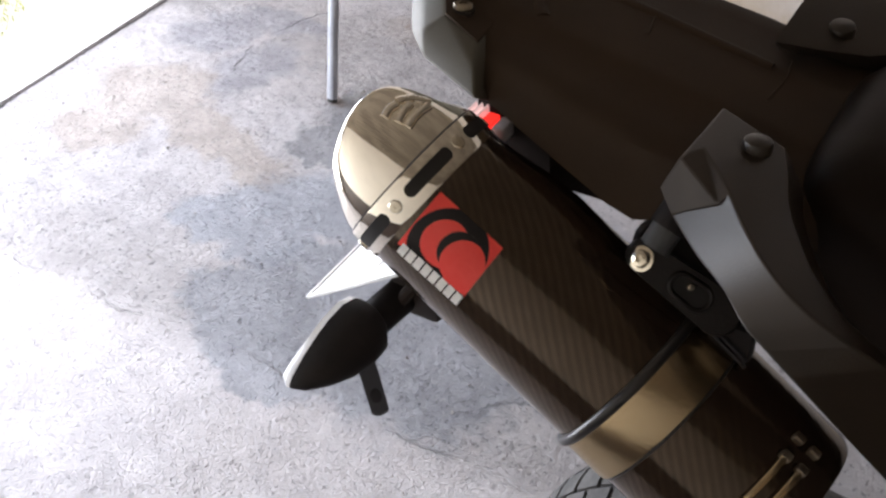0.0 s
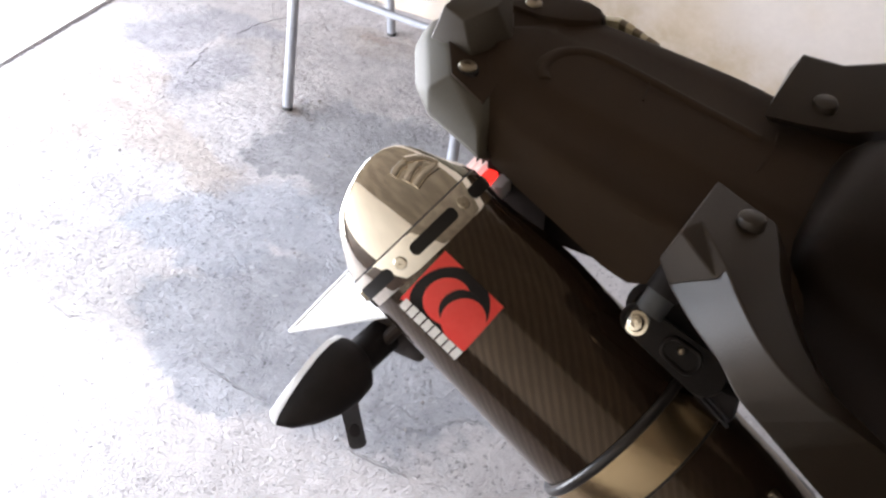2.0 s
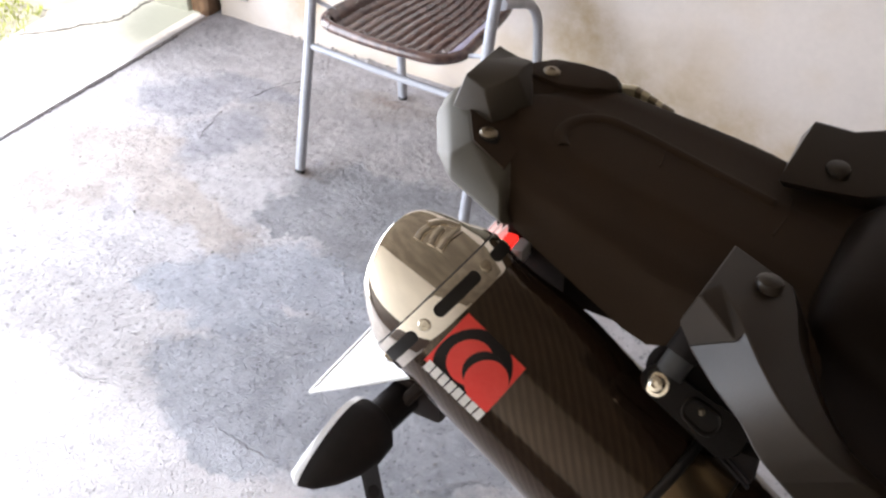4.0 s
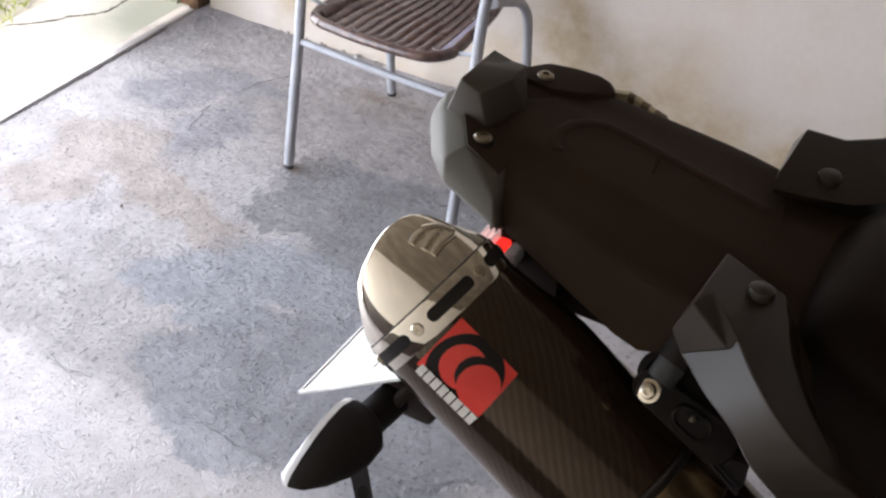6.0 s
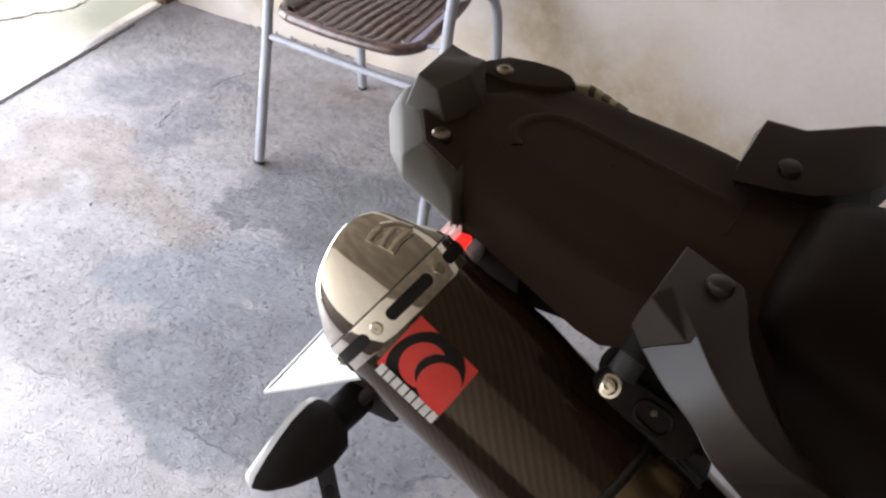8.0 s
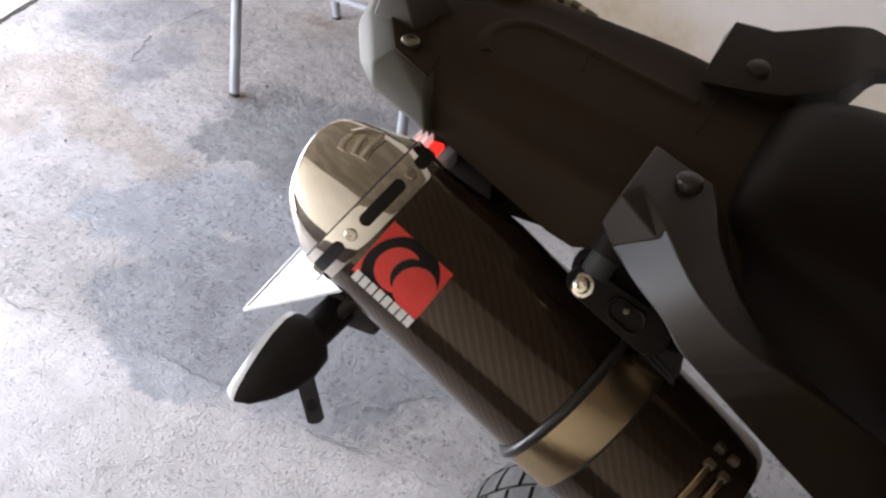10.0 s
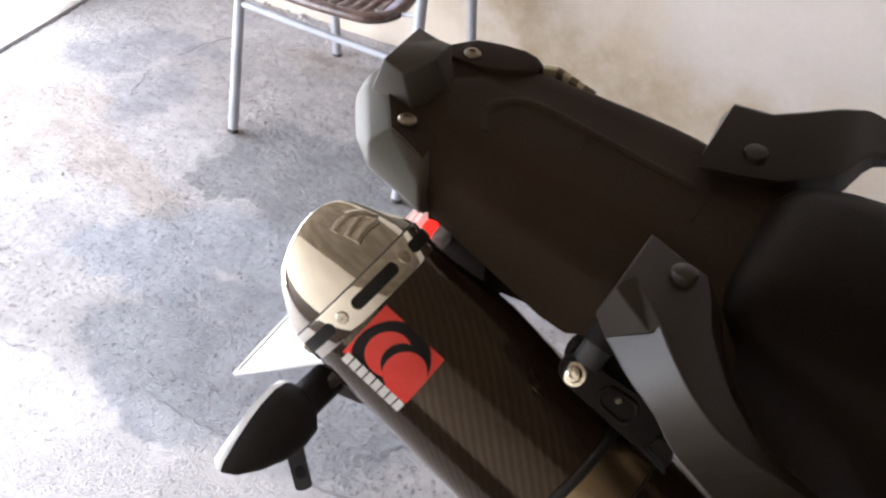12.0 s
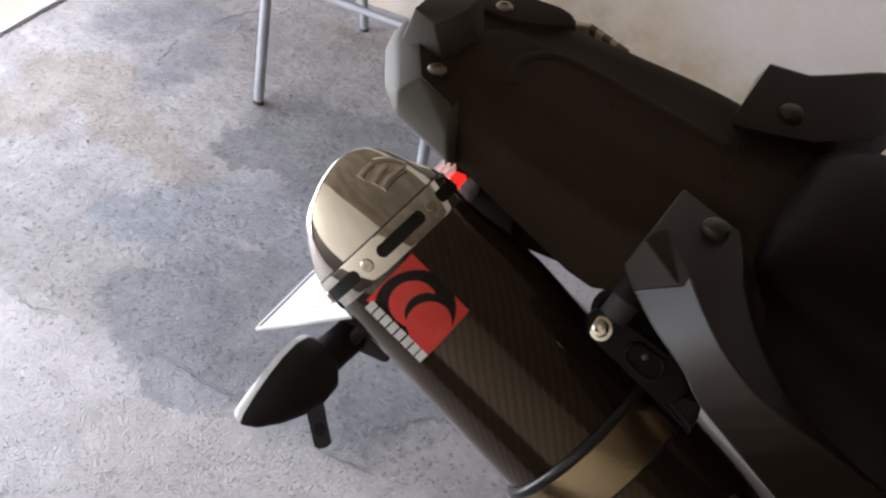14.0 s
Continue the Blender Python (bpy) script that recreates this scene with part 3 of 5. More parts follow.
part("crack", crack(((-1.74, 1.50), (-1.787, 1.433), (-1.800, 1.38), (-1.812, 1.345)), 0.0005, 0.0008, 3), M_CRACK, floor, "hairline crack in the concrete")
part("crack", crack(((-1.833, 1.250), (-1.828, 1.215), (-1.812, 1.186), (-1.808, 1.150), (-1.790, 1.110)), 0.0007, 0.0008, 5), M_CRACK, floor, "hairline crack in the concrete")
part("crack", crack(((-2.500, 1.700), (-2.512, 1.650), (-2.500, 1.590), (-2.503, 1.520), (-2.535, 1.475), (-2.571, 1.438), (-2.620, 1.362), (-2.70, 1.28)), 0.0060, 0.006, 6), M_CRACK, yard, "open crack in the apron")
part("sill_gap", crack([(DOOR_X + 0.013, -1.4 + 0.031 * k) for k in range(96)], 0.0040, 0.0022, 11), M_CRACK, floor, "dark open joint along the sill")



def loose_grit():
    """Small crumbs of concrete and sand lying about on the rough bay."""
    rng = random.Random(12)
    bm = bmesh.new()
    for _ in range(170):
        x, y = rng.uniform(-2.2, -0.6), rng.uniform(0.35, 1.70)
        r = rng.uniform(0.0012, 0.0034) * (1.5 if rng.random() < 0.1 else 1)
        turn = pose(x, y, 0.001, rng.uniform(0, 360), rng.uniform(0, 360), rng.uniform(0, 360))
        bmesh.ops.create_icosphere(bm, subdivisions=1, radius=r, matrix=turn @ Matrix.Diagonal((1.4, 1.0, 0.6, 1)))
    # plaster crumbs along the foot of the wall
    for _ in range(110):
        x = rng.uniform(-1.95, -0.75)
        y = 1.728 - abs(rng.gauss(0, 0.016))
        turn = pose(x, y, 0.002, rng.uniform(0, 360), rng.uniform(0, 360), rng.uniform(0, 360))
        bmesh.ops.create_icosphere(bm, subdivisions=1, radius=rng.uniform(0.002, 0.0065), matrix=turn @ Matrix.Diagonal((1.5, 1.0, 0.7, 1)))
    return bm


tagged(part("loose_grit", loose_grit(), M_GRIT), "pale crumbs of concrete scattered on the floor", "grit", kind="stuff")


def ground_sheet():
    bm = bmesh.new()
    xs, ys = [-400, -60, -14, -6, -4, -3, -2.70, 0, 4, 14, 60, 400], [-400, -40, -8, -3, 0, 1.5, 3, 8, 40, 400]
    grid = [[bm.verts.new((x, y, -0.012 if x < -2.6 else -0.04)) for x in xs] for y in ys]
    for j in range(len(ys) - 1):
        for i in range(len(xs) - 1):
            bm.faces.new((grid[j][i], grid[j][i + 1], grid[j + 1][i + 1], grid[j + 1][i]))
    return bm


structure("ground", ground_sheet(), M_SOIL, "dry pale soil of the sunny yard", "ground")


def grass_clumps():
    rng = random.Random(5)
    bm = bmesh.new()
    for _ in range(15000):
        x, y = rng.uniform(-3.6, -2.55), rng.uniform(-0.5, 1.47)
        if x > -2.56 - 0.42 * max(0.0, y - 0.95) + 0.05 * noise.noise(Vector((y * 9, 0, 0))):
            continue
        h, a, w = rng.uniform(0.008, 0.026), rng.uniform(0, math.tau), rng.uniform(0.0012, 0.0028)
        lean = Vector((math.cos(a), math.sin(a), 0)) * h * rng.uniform(0.2, 0.9)
        side = Vector((-math.sin(a), math.cos(a), 0)) * w
        p = Vector((x, y, -0.004))
        v = [bm.verts.new(c) for c in (p - side, p + side, p + lean * 0.4 + side * 0.8 + Vector((0, 0, h * 0.6)), p + lean * 0.4 - side * 0.8 + Vector((0, 0, h * 0.6)), p + lean + Vector((0, 0, h)))]
        bm.faces.new((v[0], v[1], v[2], v[3]))
        bm.faces.new((v[3], v[2], v[4]))
    return bm


tagged(part("grass", grass_clumps(), M_GRASS), "bright green grass tufts at the yard's edge", "grass", kind="stuff")


def wall_box():
    thing = tagged(new("wall_socket_box"), "small battered pale box fixed low on the wall", "electrical box")
    thing.location = (-2.16, WALL_Y, 0.10)
    part("housing", box(-0.045, -0.028, -0.02, 0.05, 0.006, 0.09, 0.004), M_WOODBOX, thing)
    part("cover", box(-0.032, -0.033, -0.008, 0.036, -0.027, 0.078, 0.003), M_PLATE, thing, "white cover plate")
    part("cable", tube([(0.0, -0.034, 0.03), (0.012, -0.05, 0.02), (0.026, -0.045, 0.008), (0.034, -0.034, 0.016)], 0.004, 8, 5), M_RUBBER, thing, "short black cable")


wall_box()


# ---- the chair by the wall ----
def rattan_chair():
    thing = tagged(new("rattan_chair"), "silver tube chair with a woven brown cane seat by the wall", "chair")
    r = 0.0130
    for s, hw, back in ((-1, 0.245, 0.257), (1, 0.272, 0.192)):
        part("front_leg", tube([(s * hw, -0.235, 0.004), (s * hw, -0.165, 0.31), (s * hw, -0.095, 0.60), (s * (hw - 0.002), 0.03, 0.665), (s * (hw - 0.01), 0.18, 0.68), (s * (hw - 0.03), 0.27, 0.74), (s * (hw - 0.05), 0.31, 0.86)], r, 14, 8), M_STEEL_TUBE, thing, "silver-painted steel front leg and arm")
        if s > 0:
            bend = [(back, 0.225, 0.004), (back, 0.221, 0.18), (back, 0.215, 0.34), (back + 0.003, 0.20, 0.395), (back + 0.008, 0.165, 0.438), (back + 0.015, 0.125, 0.462), (back + 0.023, 0.09, 0.478), (back + 0.05, 0.0, 0.52), (hw - 0.003, -0.075, 0.552)]
        else:
            bend = [(-back, 0.225, 0.004), (-back, 0.222, 0.18), (-back, 0.215, 0.34), (-back * 0.5 - hw * 0.5, 0.16, 0.455), (-hw, 0.05, 0.53), (-hw, -0.10, 0.548)]
        part("rear_leg", tube(bend, r * 0.95, 14, 8), M_STEEL_TUBE, thing, "bent silver rear leg")
        part("foot_cap", tube([(s * hw, -0.237, 0.0), (s * hw, -0.234, 0.008)], 0.0138, 12, 2), M_TYRE, thing, "worn dark rubber foot")
        part("foot_cap", tube([(s * back, 0.225, 0.0), (s * back, 0.225, 0.008)], 0.0134, 12, 2), M_TYRE, thing, "worn dark rubber foot")
        part("seat_pin", tube([(s * hw, -0.130, 0.450), (s * (hw - 0.07), -0.105, 0.420)], 0.0055, 8, 2), M_STEEL_TUBE, thing)
        if s < 0:
            part("seat_pin", tube([(s * hw, 0.13, 0.482), (s * (hw - 0.058), 0.13, 0.42)], 0.0055, 8, 2), M_STEEL_TUBE, thing)
    part("stretcher", tube([(-0.245, -0.158, 0.337), (0, -0.158, 0.334), (0.272, -0.158, 0.337)], 0.0085, 12, 6), M_STEEL_TUBE, thing, "thin silver cross bar")

    def seat_point(u, y):
        """A shallow dish, wide in front and narrow behind, that climbs to the back."""
        left = float(np.interp(y, (-0.17, -0.06, 0.05, 0.15, 0.24), (-0.188, -0.196, -0.184, -0.170, -0.130)))
        right = float(np.interp(y, (-0.16, -0.118, -0.03, 0.06, 0.155, 0.235), (0.168, 0.185, 0.174, 0.158, 0.136, 0.108)))
        return Vector((left + (right - left) * u, y, 0.423 - 0.020 * (1 - abs(2 * u - 1) ** 6) - 0.020 * y + 0.05 * max(0, (y - 0.10) / 0.15) ** 2))

    border = ((-0.145, -0.180), (-0.02, -0.186), (0.12, -0.174), (0.165, -0.155), (0.188, -0.118), (0.186, -0.08), (0.176, -0.03), (0.160, 0.06), (0.138, 0.155), (0.105, 0.235), (0.0, 0.247), (-0.125, 0.237), (-0.171, 0.15), (-0.186, 0.05), (-0.198, -0.06), (-0.196, -0.130), (-0.177, -0.165), (-0.145, -0.180))
    part("seat_border", tube([(x, y, seat_point(0, y).z - 0.004) for x, y in border], 0.0132, 12, 6), M_CANE, thing, "wrapped dark brown cane border")

    def strand(pairs, thick):
        """A flat strand between two edge lines, rounded on top."""
        up = Vector((0, 0, thick))
        return loft([[a, a.lerp(b, 0.2) + up, a.lerp(b, 0.8) + up, b] for a, b in pairs])

    n_long, n_cross, y_front, y_back = 13, 22, -0.172, 0.236

    def weave(u, y, over):
        """Height of a strand that passes over and under its neighbours in turn."""
        return Vector((0, 0, over * 0.0011 * math.cos(math.pi * u * n_long) * math.cos(math.pi * (y - y_front) / (y_back - y_front) * n_cross)))

    for i in range(n_long):
        u, outer = (i + 0.5) / n_long, i in (0, n_long - 1)
        du = 0.042 if outer else 0.0365
        ys = np.linspace(y_front + (0.028 if outer else 0.002), y_back - 0.006, n_cross * 2)
        lift = Vector((0, 0, 0.0058 if outer else 0.0040))
        part("cane_strand", strand([(seat_point(u - du, y) + lift + weave(u, y, 0 if outer else 1), seat_point(u + du, y) + lift + weave(u, y, 0 if outer else 1)) for y in ys], 0.0036), M_STRIP if i == n_long - 1 else M_CANE, thing, "side strand with doorway sheen painted lilac-grey" if i == n_long - 1 else "")
    for k in range(n_cross):
        y = y_front + (y_back - y_front) * (k + 0.5) / n_cross
        trim = 0.07 if k == 0 else 0.02
        low = Vector((0, 0, 0.0012))
        part("cross_strand", strand([(seat_point(u, y + 0.0088) + low + weave(u, y, -1.4), seat_point(u, y - 0.0088) + low + weave(u, y, -1.4)) for u in np.linspace(trim, 1 - trim, n_long * 3)], 0.0030), M_CANE, thing)
    rng = random.Random(21)
    for k in range(16):
        u, y = (rng.choice((0.03, 0.97)) + rng.uniform(-0.02, 0.02), rng.uniform(-0.15, 0.12)) if k % 3 else (rng.uniform(0.1, 0.9), y_front + rng.uniform(0.0, 0.02))
        at = seat_point(u, y) + Vector((0, 0, 0.009))
        tip = at + Vector((rng.uniform(-0.016, 0.016), rng.uniform(-0.012, 0.012), rng.uniform(0.001, 0.005)))
        part("frayed_end", tube([at, at.lerp(tip, 0.5) + Vector((0, 0, 0.002)), tip], 0.0010, 6, 3), M_FRAY, thing, "pale frayed cane end")
    part("back_hoop", tube([(-0.195, 0.31, 0.86), (-0.16, 0.325, 0.915), (0, 0.335, 0.93), (0.16, 0.325, 0.915), (0.195, 0.31, 0.86)], r, 14, 7), M_STEEL_TUBE, thing, "silver tube back hoop")
    back = []
    for k in range(9):
        z = 0.56 + 0.33 * k / 8
        y = 0.24 + 0.09 * k / 8
        back.append([(-0.185, y, z), (-0.09, y + 0.02, z), (0, y + 0.027, z), (0.09, y + 0.02, z), (0.185, y, z), (0.185, y - 0.008, z), (0, y + 0.019, z), (-0.185, y - 0.008, z)])
    part("backrest", loft(back), M_CANE, thing, "woven brown cane backrest")
    thing.matrix_world = pose(-1.184, 1.322, 0.001, 0, 0, -5.0)
    return thing


rattan_chair()


# ---- the motorcycle ----
bike = tagged(new("motorcycle"), "black motorcycle with a carbon silencer, seen at its tail", "motorcycle")

# silencer axis: from its outlet ring forwards and down
MUF_C = Vector((-0.235, -0.152, 1.006))
MUF_Z = Vector((0.8202, -0.0310, -0.5712)).normalized()
MUF_X = Vector((0.418, -0.649, 0.636))
MUF_X = (MUF_X - MUF_Z * MUF_X.dot(MUF_Z)).normalized()
MUF_Y = MUF_Z.cross(MUF_X)
MUF = Matrix((MUF_X, MUF_Y, MUF_Z)).transposed().to_4x4()
MR = 0.0722
FLAT = 0.74  # the section is flattened towards its outer side
MUF.translation = MUF_C + MUF_X * MR * (1 - FLAT)
MUF = MUF @ Matrix.Diagonal((FLAT, 1, 1, 1))


def on_tube(s, deg, r):
    a = radians(deg)
    return Vector((r * math.cos(a), r * math.sin(a), s))


def squeezed(p):
    """The silencer narrows along its upper edge towards the outlet and widens towards the inlet."""
    t = min(1.0, max(0.0, (0.085 - p.z) / 0.085))
    w = min(1.0, max(0.0, (p.z - 0.12) / 0.14))
    return Vector((p.x, p.y * (1 - 0.15 * t * t * (3 - 2 * t) + 0.125 * w * w * (3 - 2 * w)) if p.y < 0 else p.y, p.z))


def muffler_part(name, bm, mat, parent, label="", sharp=35, m=None):
    if m is None:
        for v in bm.verts:
            v.co = squeezed(v.co)
    return part(name, bm, mat, parent, label, sharp, m)


def sleeve_mesh(profile, sides=72):
    """A turned sleeve with the weave laid along it."""
    bm = lathe(profile, sides)
    uv = bm.loops.layers.uv.new("UVMap")
    for f in bm.faces:
        c = f.calc_center_median()
        base = math.atan2(c.y, c.x)
        for lp in f.loops:
            v = lp.vert.co
            a = math.atan2(v.y, v.x)
            while a - base > math.pi:
                a -= math.tau
            while a - base < -math.pi:
                a += math.tau
            lp[uv].uv = (a * MR, v.z)
    return bm


def curved_patch(poly, lift, depth=0.0006, step=0.004):
    """A flat badge outline, given along and round the tube, wrapped on it with a little thickness."""
    bm = bmesh.new()
    vs = [bm.verts.new((s, a, 0)) for s, a in poly]
    bm.faces.new(vs)
    lo_a, hi_a = min(a for _, a in poly), max(a for _, a in poly)
    a = lo_a + 3.0
    while a < hi_a:
        bmesh.ops.bisect_plane(bm, geom=bm.verts[:] + bm.edges[:] + bm.faces[:], plane_co=(0, a, 0), plane_no=(0, 1, 0))
        a += 3.0
    for v in bm.verts:
        v.co = on_tube(v.co.x, v.co.y, MR + lift)
    ext = bmesh.ops.extrude_face_region(bm, geom=bm.faces[:])
    for v in ext["geom"]:
        if isinstance(v, bmesh.types.BMVert):
            out = Vector((v.co.x, v.co.y, 0)).normalized()
            v.co += out * depth
    return bm


def clip_square(poly):
    """Keeps what of a convex outline lies within the unit square."""
    for axis, lim, keep in ((0, 0, 1), (0, 1, -1), (1, 0, 1), (1, 1, -1)):
        out = []
        for p, q in zip(poly, poly[1:] + poly[:1]):
            dp, dq = (p[axis] - lim) * keep, (q[axis] - lim) * keep
            if dp >= 0:
                out.append(p)
            if dp * dq < 0:
                t = dp / (dp - dq)
                out.append((p[0] + t * (q[0] - p[0]), p[1] + t * (q[1] - p[1])))
        poly = out
    return poly


def silencer():
    sleeve = sleeve_mesh([(MR - 0.012, 0.0), (MR - 0.001, 0.0), (MR, 0.002), (MR, 0.02), (MR, 0.04), (MR, 0.06), (MR, 0.085), (MR, 0.12), (MR, 0.15), (MR, 0.18), (MR, 0.207), (MR, 0.235), (MR, 0.26), (MR, 0.31), (MR, 0.360), (MR - 0.003, 0.368), (MR - 0.022, 0.374), (0.030, 0.385)])
    for v in sleeve.verts:
        v.co = squeezed(v.co)
    body = part("silencer", sleeve, M_CARBON, bike, "glossy dark carbon-fibre silencer", m=MUF)
    # outlet ring with slots and rivets
    muffler_part("outlet_ring", lathe([(MR - 0.010, -0.0236), (MR - 0.0010, -0.0240), (MR + 0.0006, -0.0234), (MR + 0.0010, -0.0222), (MR + 0.0010, 0.0015), (MR + 0.0004, 0.003), (MR - 0.008, 0.003)], 96), M_CHROME, body, "polished steel ring")
    for k in range(6):
        c = -4.7 + 60 * k
        ring = []
        for t in range(28):
            a = math.tau * t / 28
            ds, da = math.cos(a), math.sin(a)
            ring.append((-0.0105 + 0.0055 * ds, c + (16.5 * (1 if da > 0 else -1) if abs(da) > 0.02 else 0) + 4.2 * da))
        muffler_part("slot", curved_patch(ring, 0.0008, 0.0006), M_HOLE, body, "dark slot")
        rv = lathe([(0.0, 0.0), (0.0054, 0.0), (0.0053, 0.0010), (0.0046, 0.0016), (0.0036, 0.0017), (0.0013, 0.0015), (0.0010, 0.0004), (0.0, 0.0004)], 24)
        out = on_tube(-0.0105, c + 30.5, 1).xy.to_3d()
        muffler_part("rivet", rv, M_SHINY, body, m=Matrix.Translation(squeezed(on_tube(-0.0105, c + 30.5, MR + 0.0009))) @ out.to_track_quat("Z", "Y").to_matrix().to_4x4())
    muffler_part("ring_groove", lathe([(MR - 0.006, -0.0250), (MR - 0.0005, -0.0248), (MR - 0.0005, -0.0236), (MR - 0.006, -0.0234)], 96), M_DARKSTEEL, body, "dark groove between ring and cap")
    # tapered outlet cap: its rolled lip is cut aslant, longest on the outer side
    lip_turns = (-180, -120, -90, -77, -59, -49, -39, -26, -14, 7, 26, 44, 59, 72, 90, 130, 180)
    lip_reach = (0.006, 0.010, 0.0155, 0.0225, 0.0345, 0.0440, 0.0530, 0.0585, 0.0618, 0.0603, 0.0535, 0.0462, 0.0365, 0.0250, 0.016, 0.008, 0.006)

    def cap_reach(turn):
        return float(np.mean(np.interp([turn + d for d in range(-9, 10, 3)], lip_turns, lip_reach)))

    def cap_radius(t):
        return (MR - 0.0010) * (1 - 0.010 * t - 0.085 * t * t - 0.050 * t ** 4)

    secs = []
    for t, roll in ((0.0, 0), (0.08, 0), (0.18, 0), (0.3, 0), (0.42, 0), (0.54, 0), (0.66, 0), (0.78, 0), (0.88, 0), (0.95, 0), (1.0, 1), (1.02, 2), (1.015, 3), (0.95, 4), (0.6, 5)):
        ring = []
        for k in range(96):
            a = math.tau * k / 96
            turn = (math.degrees(a) + 180) % 360 - 180
            reach = cap_reach(turn)
            dip = 0.04 * math.exp(-((turn + 68) / 14) ** 2) * min(1, t * 1.6)
            r = cap_radius(min(t, 1.0)) * (1 - dip) - (0, 0.0002, 0.0012, 0.0026, 0.0036, 0.0044)[roll]
            ring.append((r * math.cos(a), r * math.sin(a), -0.023 - reach * t))
        secs.append(ring)
    muffler_part("outlet_cap", loft(secs, caps=False), M_CHROME, body, "mirror-polished steel outlet cap", sharp=70)
    muffler_part("outlet_baffle", lathe([(0.0, -0.030), (MR - 0.012, -0.030), (MR - 0.012, -0.026), (0.0, -0.026)], 48), M_HOLE, body, "dark inside of the outlet")
    # raised emblem on the cap: three short bars and an arc
    for stroke in (((-0.062, -10), (-0.064, -17), (-0.063, -24)), ((-0.052, -14), (-0.055, -22), (-0.056, -32)), ((-0.045, -16), (-0.047, -28), (-0.046, -42)), ((-0.065, -26), (-0.058, -38), (-0.047, -46))):
        pts = [on_tube(t, a, cap_radius((-0.023 - t) / cap_reach(a)) - 0.0010) for t, a in stroke]
        muffler_part("emblem_bar", tube(pts, 0.0042, 12, 5), M_CHROME, body)
    # red badge
    def uv_to(p):
        """A place on the badge's unit square, along and round the tapering tube."""
        u, v = p
        return (0.0061 + 0.0032 * v + u * (0.0623 + 0.0014 * v), 0.4 - 1.7 * u + v * (44.6 - 6.6 * u))

    def disc(s, deg, r, lift, mat):
        """A disc of the emblem, cut off at the badge's edges."""
        pts = []
        for k in range(48):
            q, a = s + r * math.cos(math.tau * k / 48), deg + math.degrees(r / (MR * 0.9)) * math.sin(math.tau * k / 48)
            v = (a - 0.4) / 42.0
            u = (q - 0.0061 - 0.0032 * v) / (0.0623 + 0.0014 * v)
            pts.append((u, (a - 0.4 + 1.7 * u) / (44.6 - 6.6 * u)))
        muffler_part("badge_shape", curved_patch([uv_to(p) for p in clip_square(pts)], lift, 0.0003), mat, body)

    muffler_part("badge", curved_patch([uv_to((k / 8, 0)) for k in range(9)] + [uv_to((1 - k / 8, 1)) for k in range(9)], 0.0002, 0.0003), M_RED, body, "red square badge with dark crescents")
    disc(0.0397, 24.1, 0.0308, 0.0006, M_BADGE_BLACK)
    disc(0.0352, 21.8, 0.0181, 0.0010, M_RED)
    disc(0.0469, 19.6, 0.0155, 0.0014, M_BADGE_BLACK)
    disc(0.0545, 22.6, 0.0170, 0.0018, M_RED)
    disc(0.0610, 31.0, 0.0125, 0.0022, M_RED)
    # white lettering strip as plain blocks
    for k in range(8):
        b0 = 0.0122 + 0.00775 * k
        turn = 39.6 - 2.6 * k / 8
        muffler_part("lettering_bar", curved_patch([(b0, turn), (b0 + 0.0064, turn), (b0 + 0.0070, turn + 9.0), (b0 + 0.0006, turn + 9.0)], 0.0026, 0.0003), M_WHITE, body)
    # clamp band with rubber beads
    muffler_part("clamp_band", lathe([(MR - 0.004, 0.2125), (MR + 0.0022, 0.2125), (MR + 0.0026, 0.214), (MR + 0.0026, 0.2500), (MR + 0.0022, 0.2515), (MR - 0.004, 0.2515)], 96), M_BAND, body, "brushed steel clamp band")
    for c, rr in ((0.2088, 0.0046), (0.2525, 0.0020)):
        muffler_part("rubber_bead", lathe([(MR - 0.003 + rr + rr * math.cos(t), c + rr * math.sin(t)) for t in np.linspace(-math.pi, math.pi, 13)], 72), M_BEAD, body, "black rubber bead")
    # two wire springs laid round the tube, hooked to small lugs
    for c in (0.3255, 0.341):
        muffler_part("spring", tube([on_tube(c, a, MR + 0.0030) for a in (88, 60, 35, 10, -12, -26)], 0.0030, 10, 5), M_BAND, body, "bright steel retaining spring")
        for a in (-26, -39):
            lug = box(-0.0035, -0.0045, -0.002, 0.0035, 0.0045, 0.005, 0.001, 1)
            out = on_tube(c, a, 1).xy.to_3d()
            part("spring_lug", moved(lug, Matrix.Translation(squeezed(on_tube(c, a, MR + 0.001))) @ out.to_track_quat("Z", "Y").to_matrix().to_4x4()), M_BOLT, body)
    muffler_part("inlet_pipe", tube([(0, 0, 0.375), (0, 0.005, 0.45), (0.01, 0.04, 0.55), (0.0, 0.09, 0.66)], 0.027, 20, 6), M_DARKSTEEL, body, "dark steel exhaust pipe")
    return body


silencer()


def tail_top(x):
    return 1.117 - 0.22 * (x + 0.26)


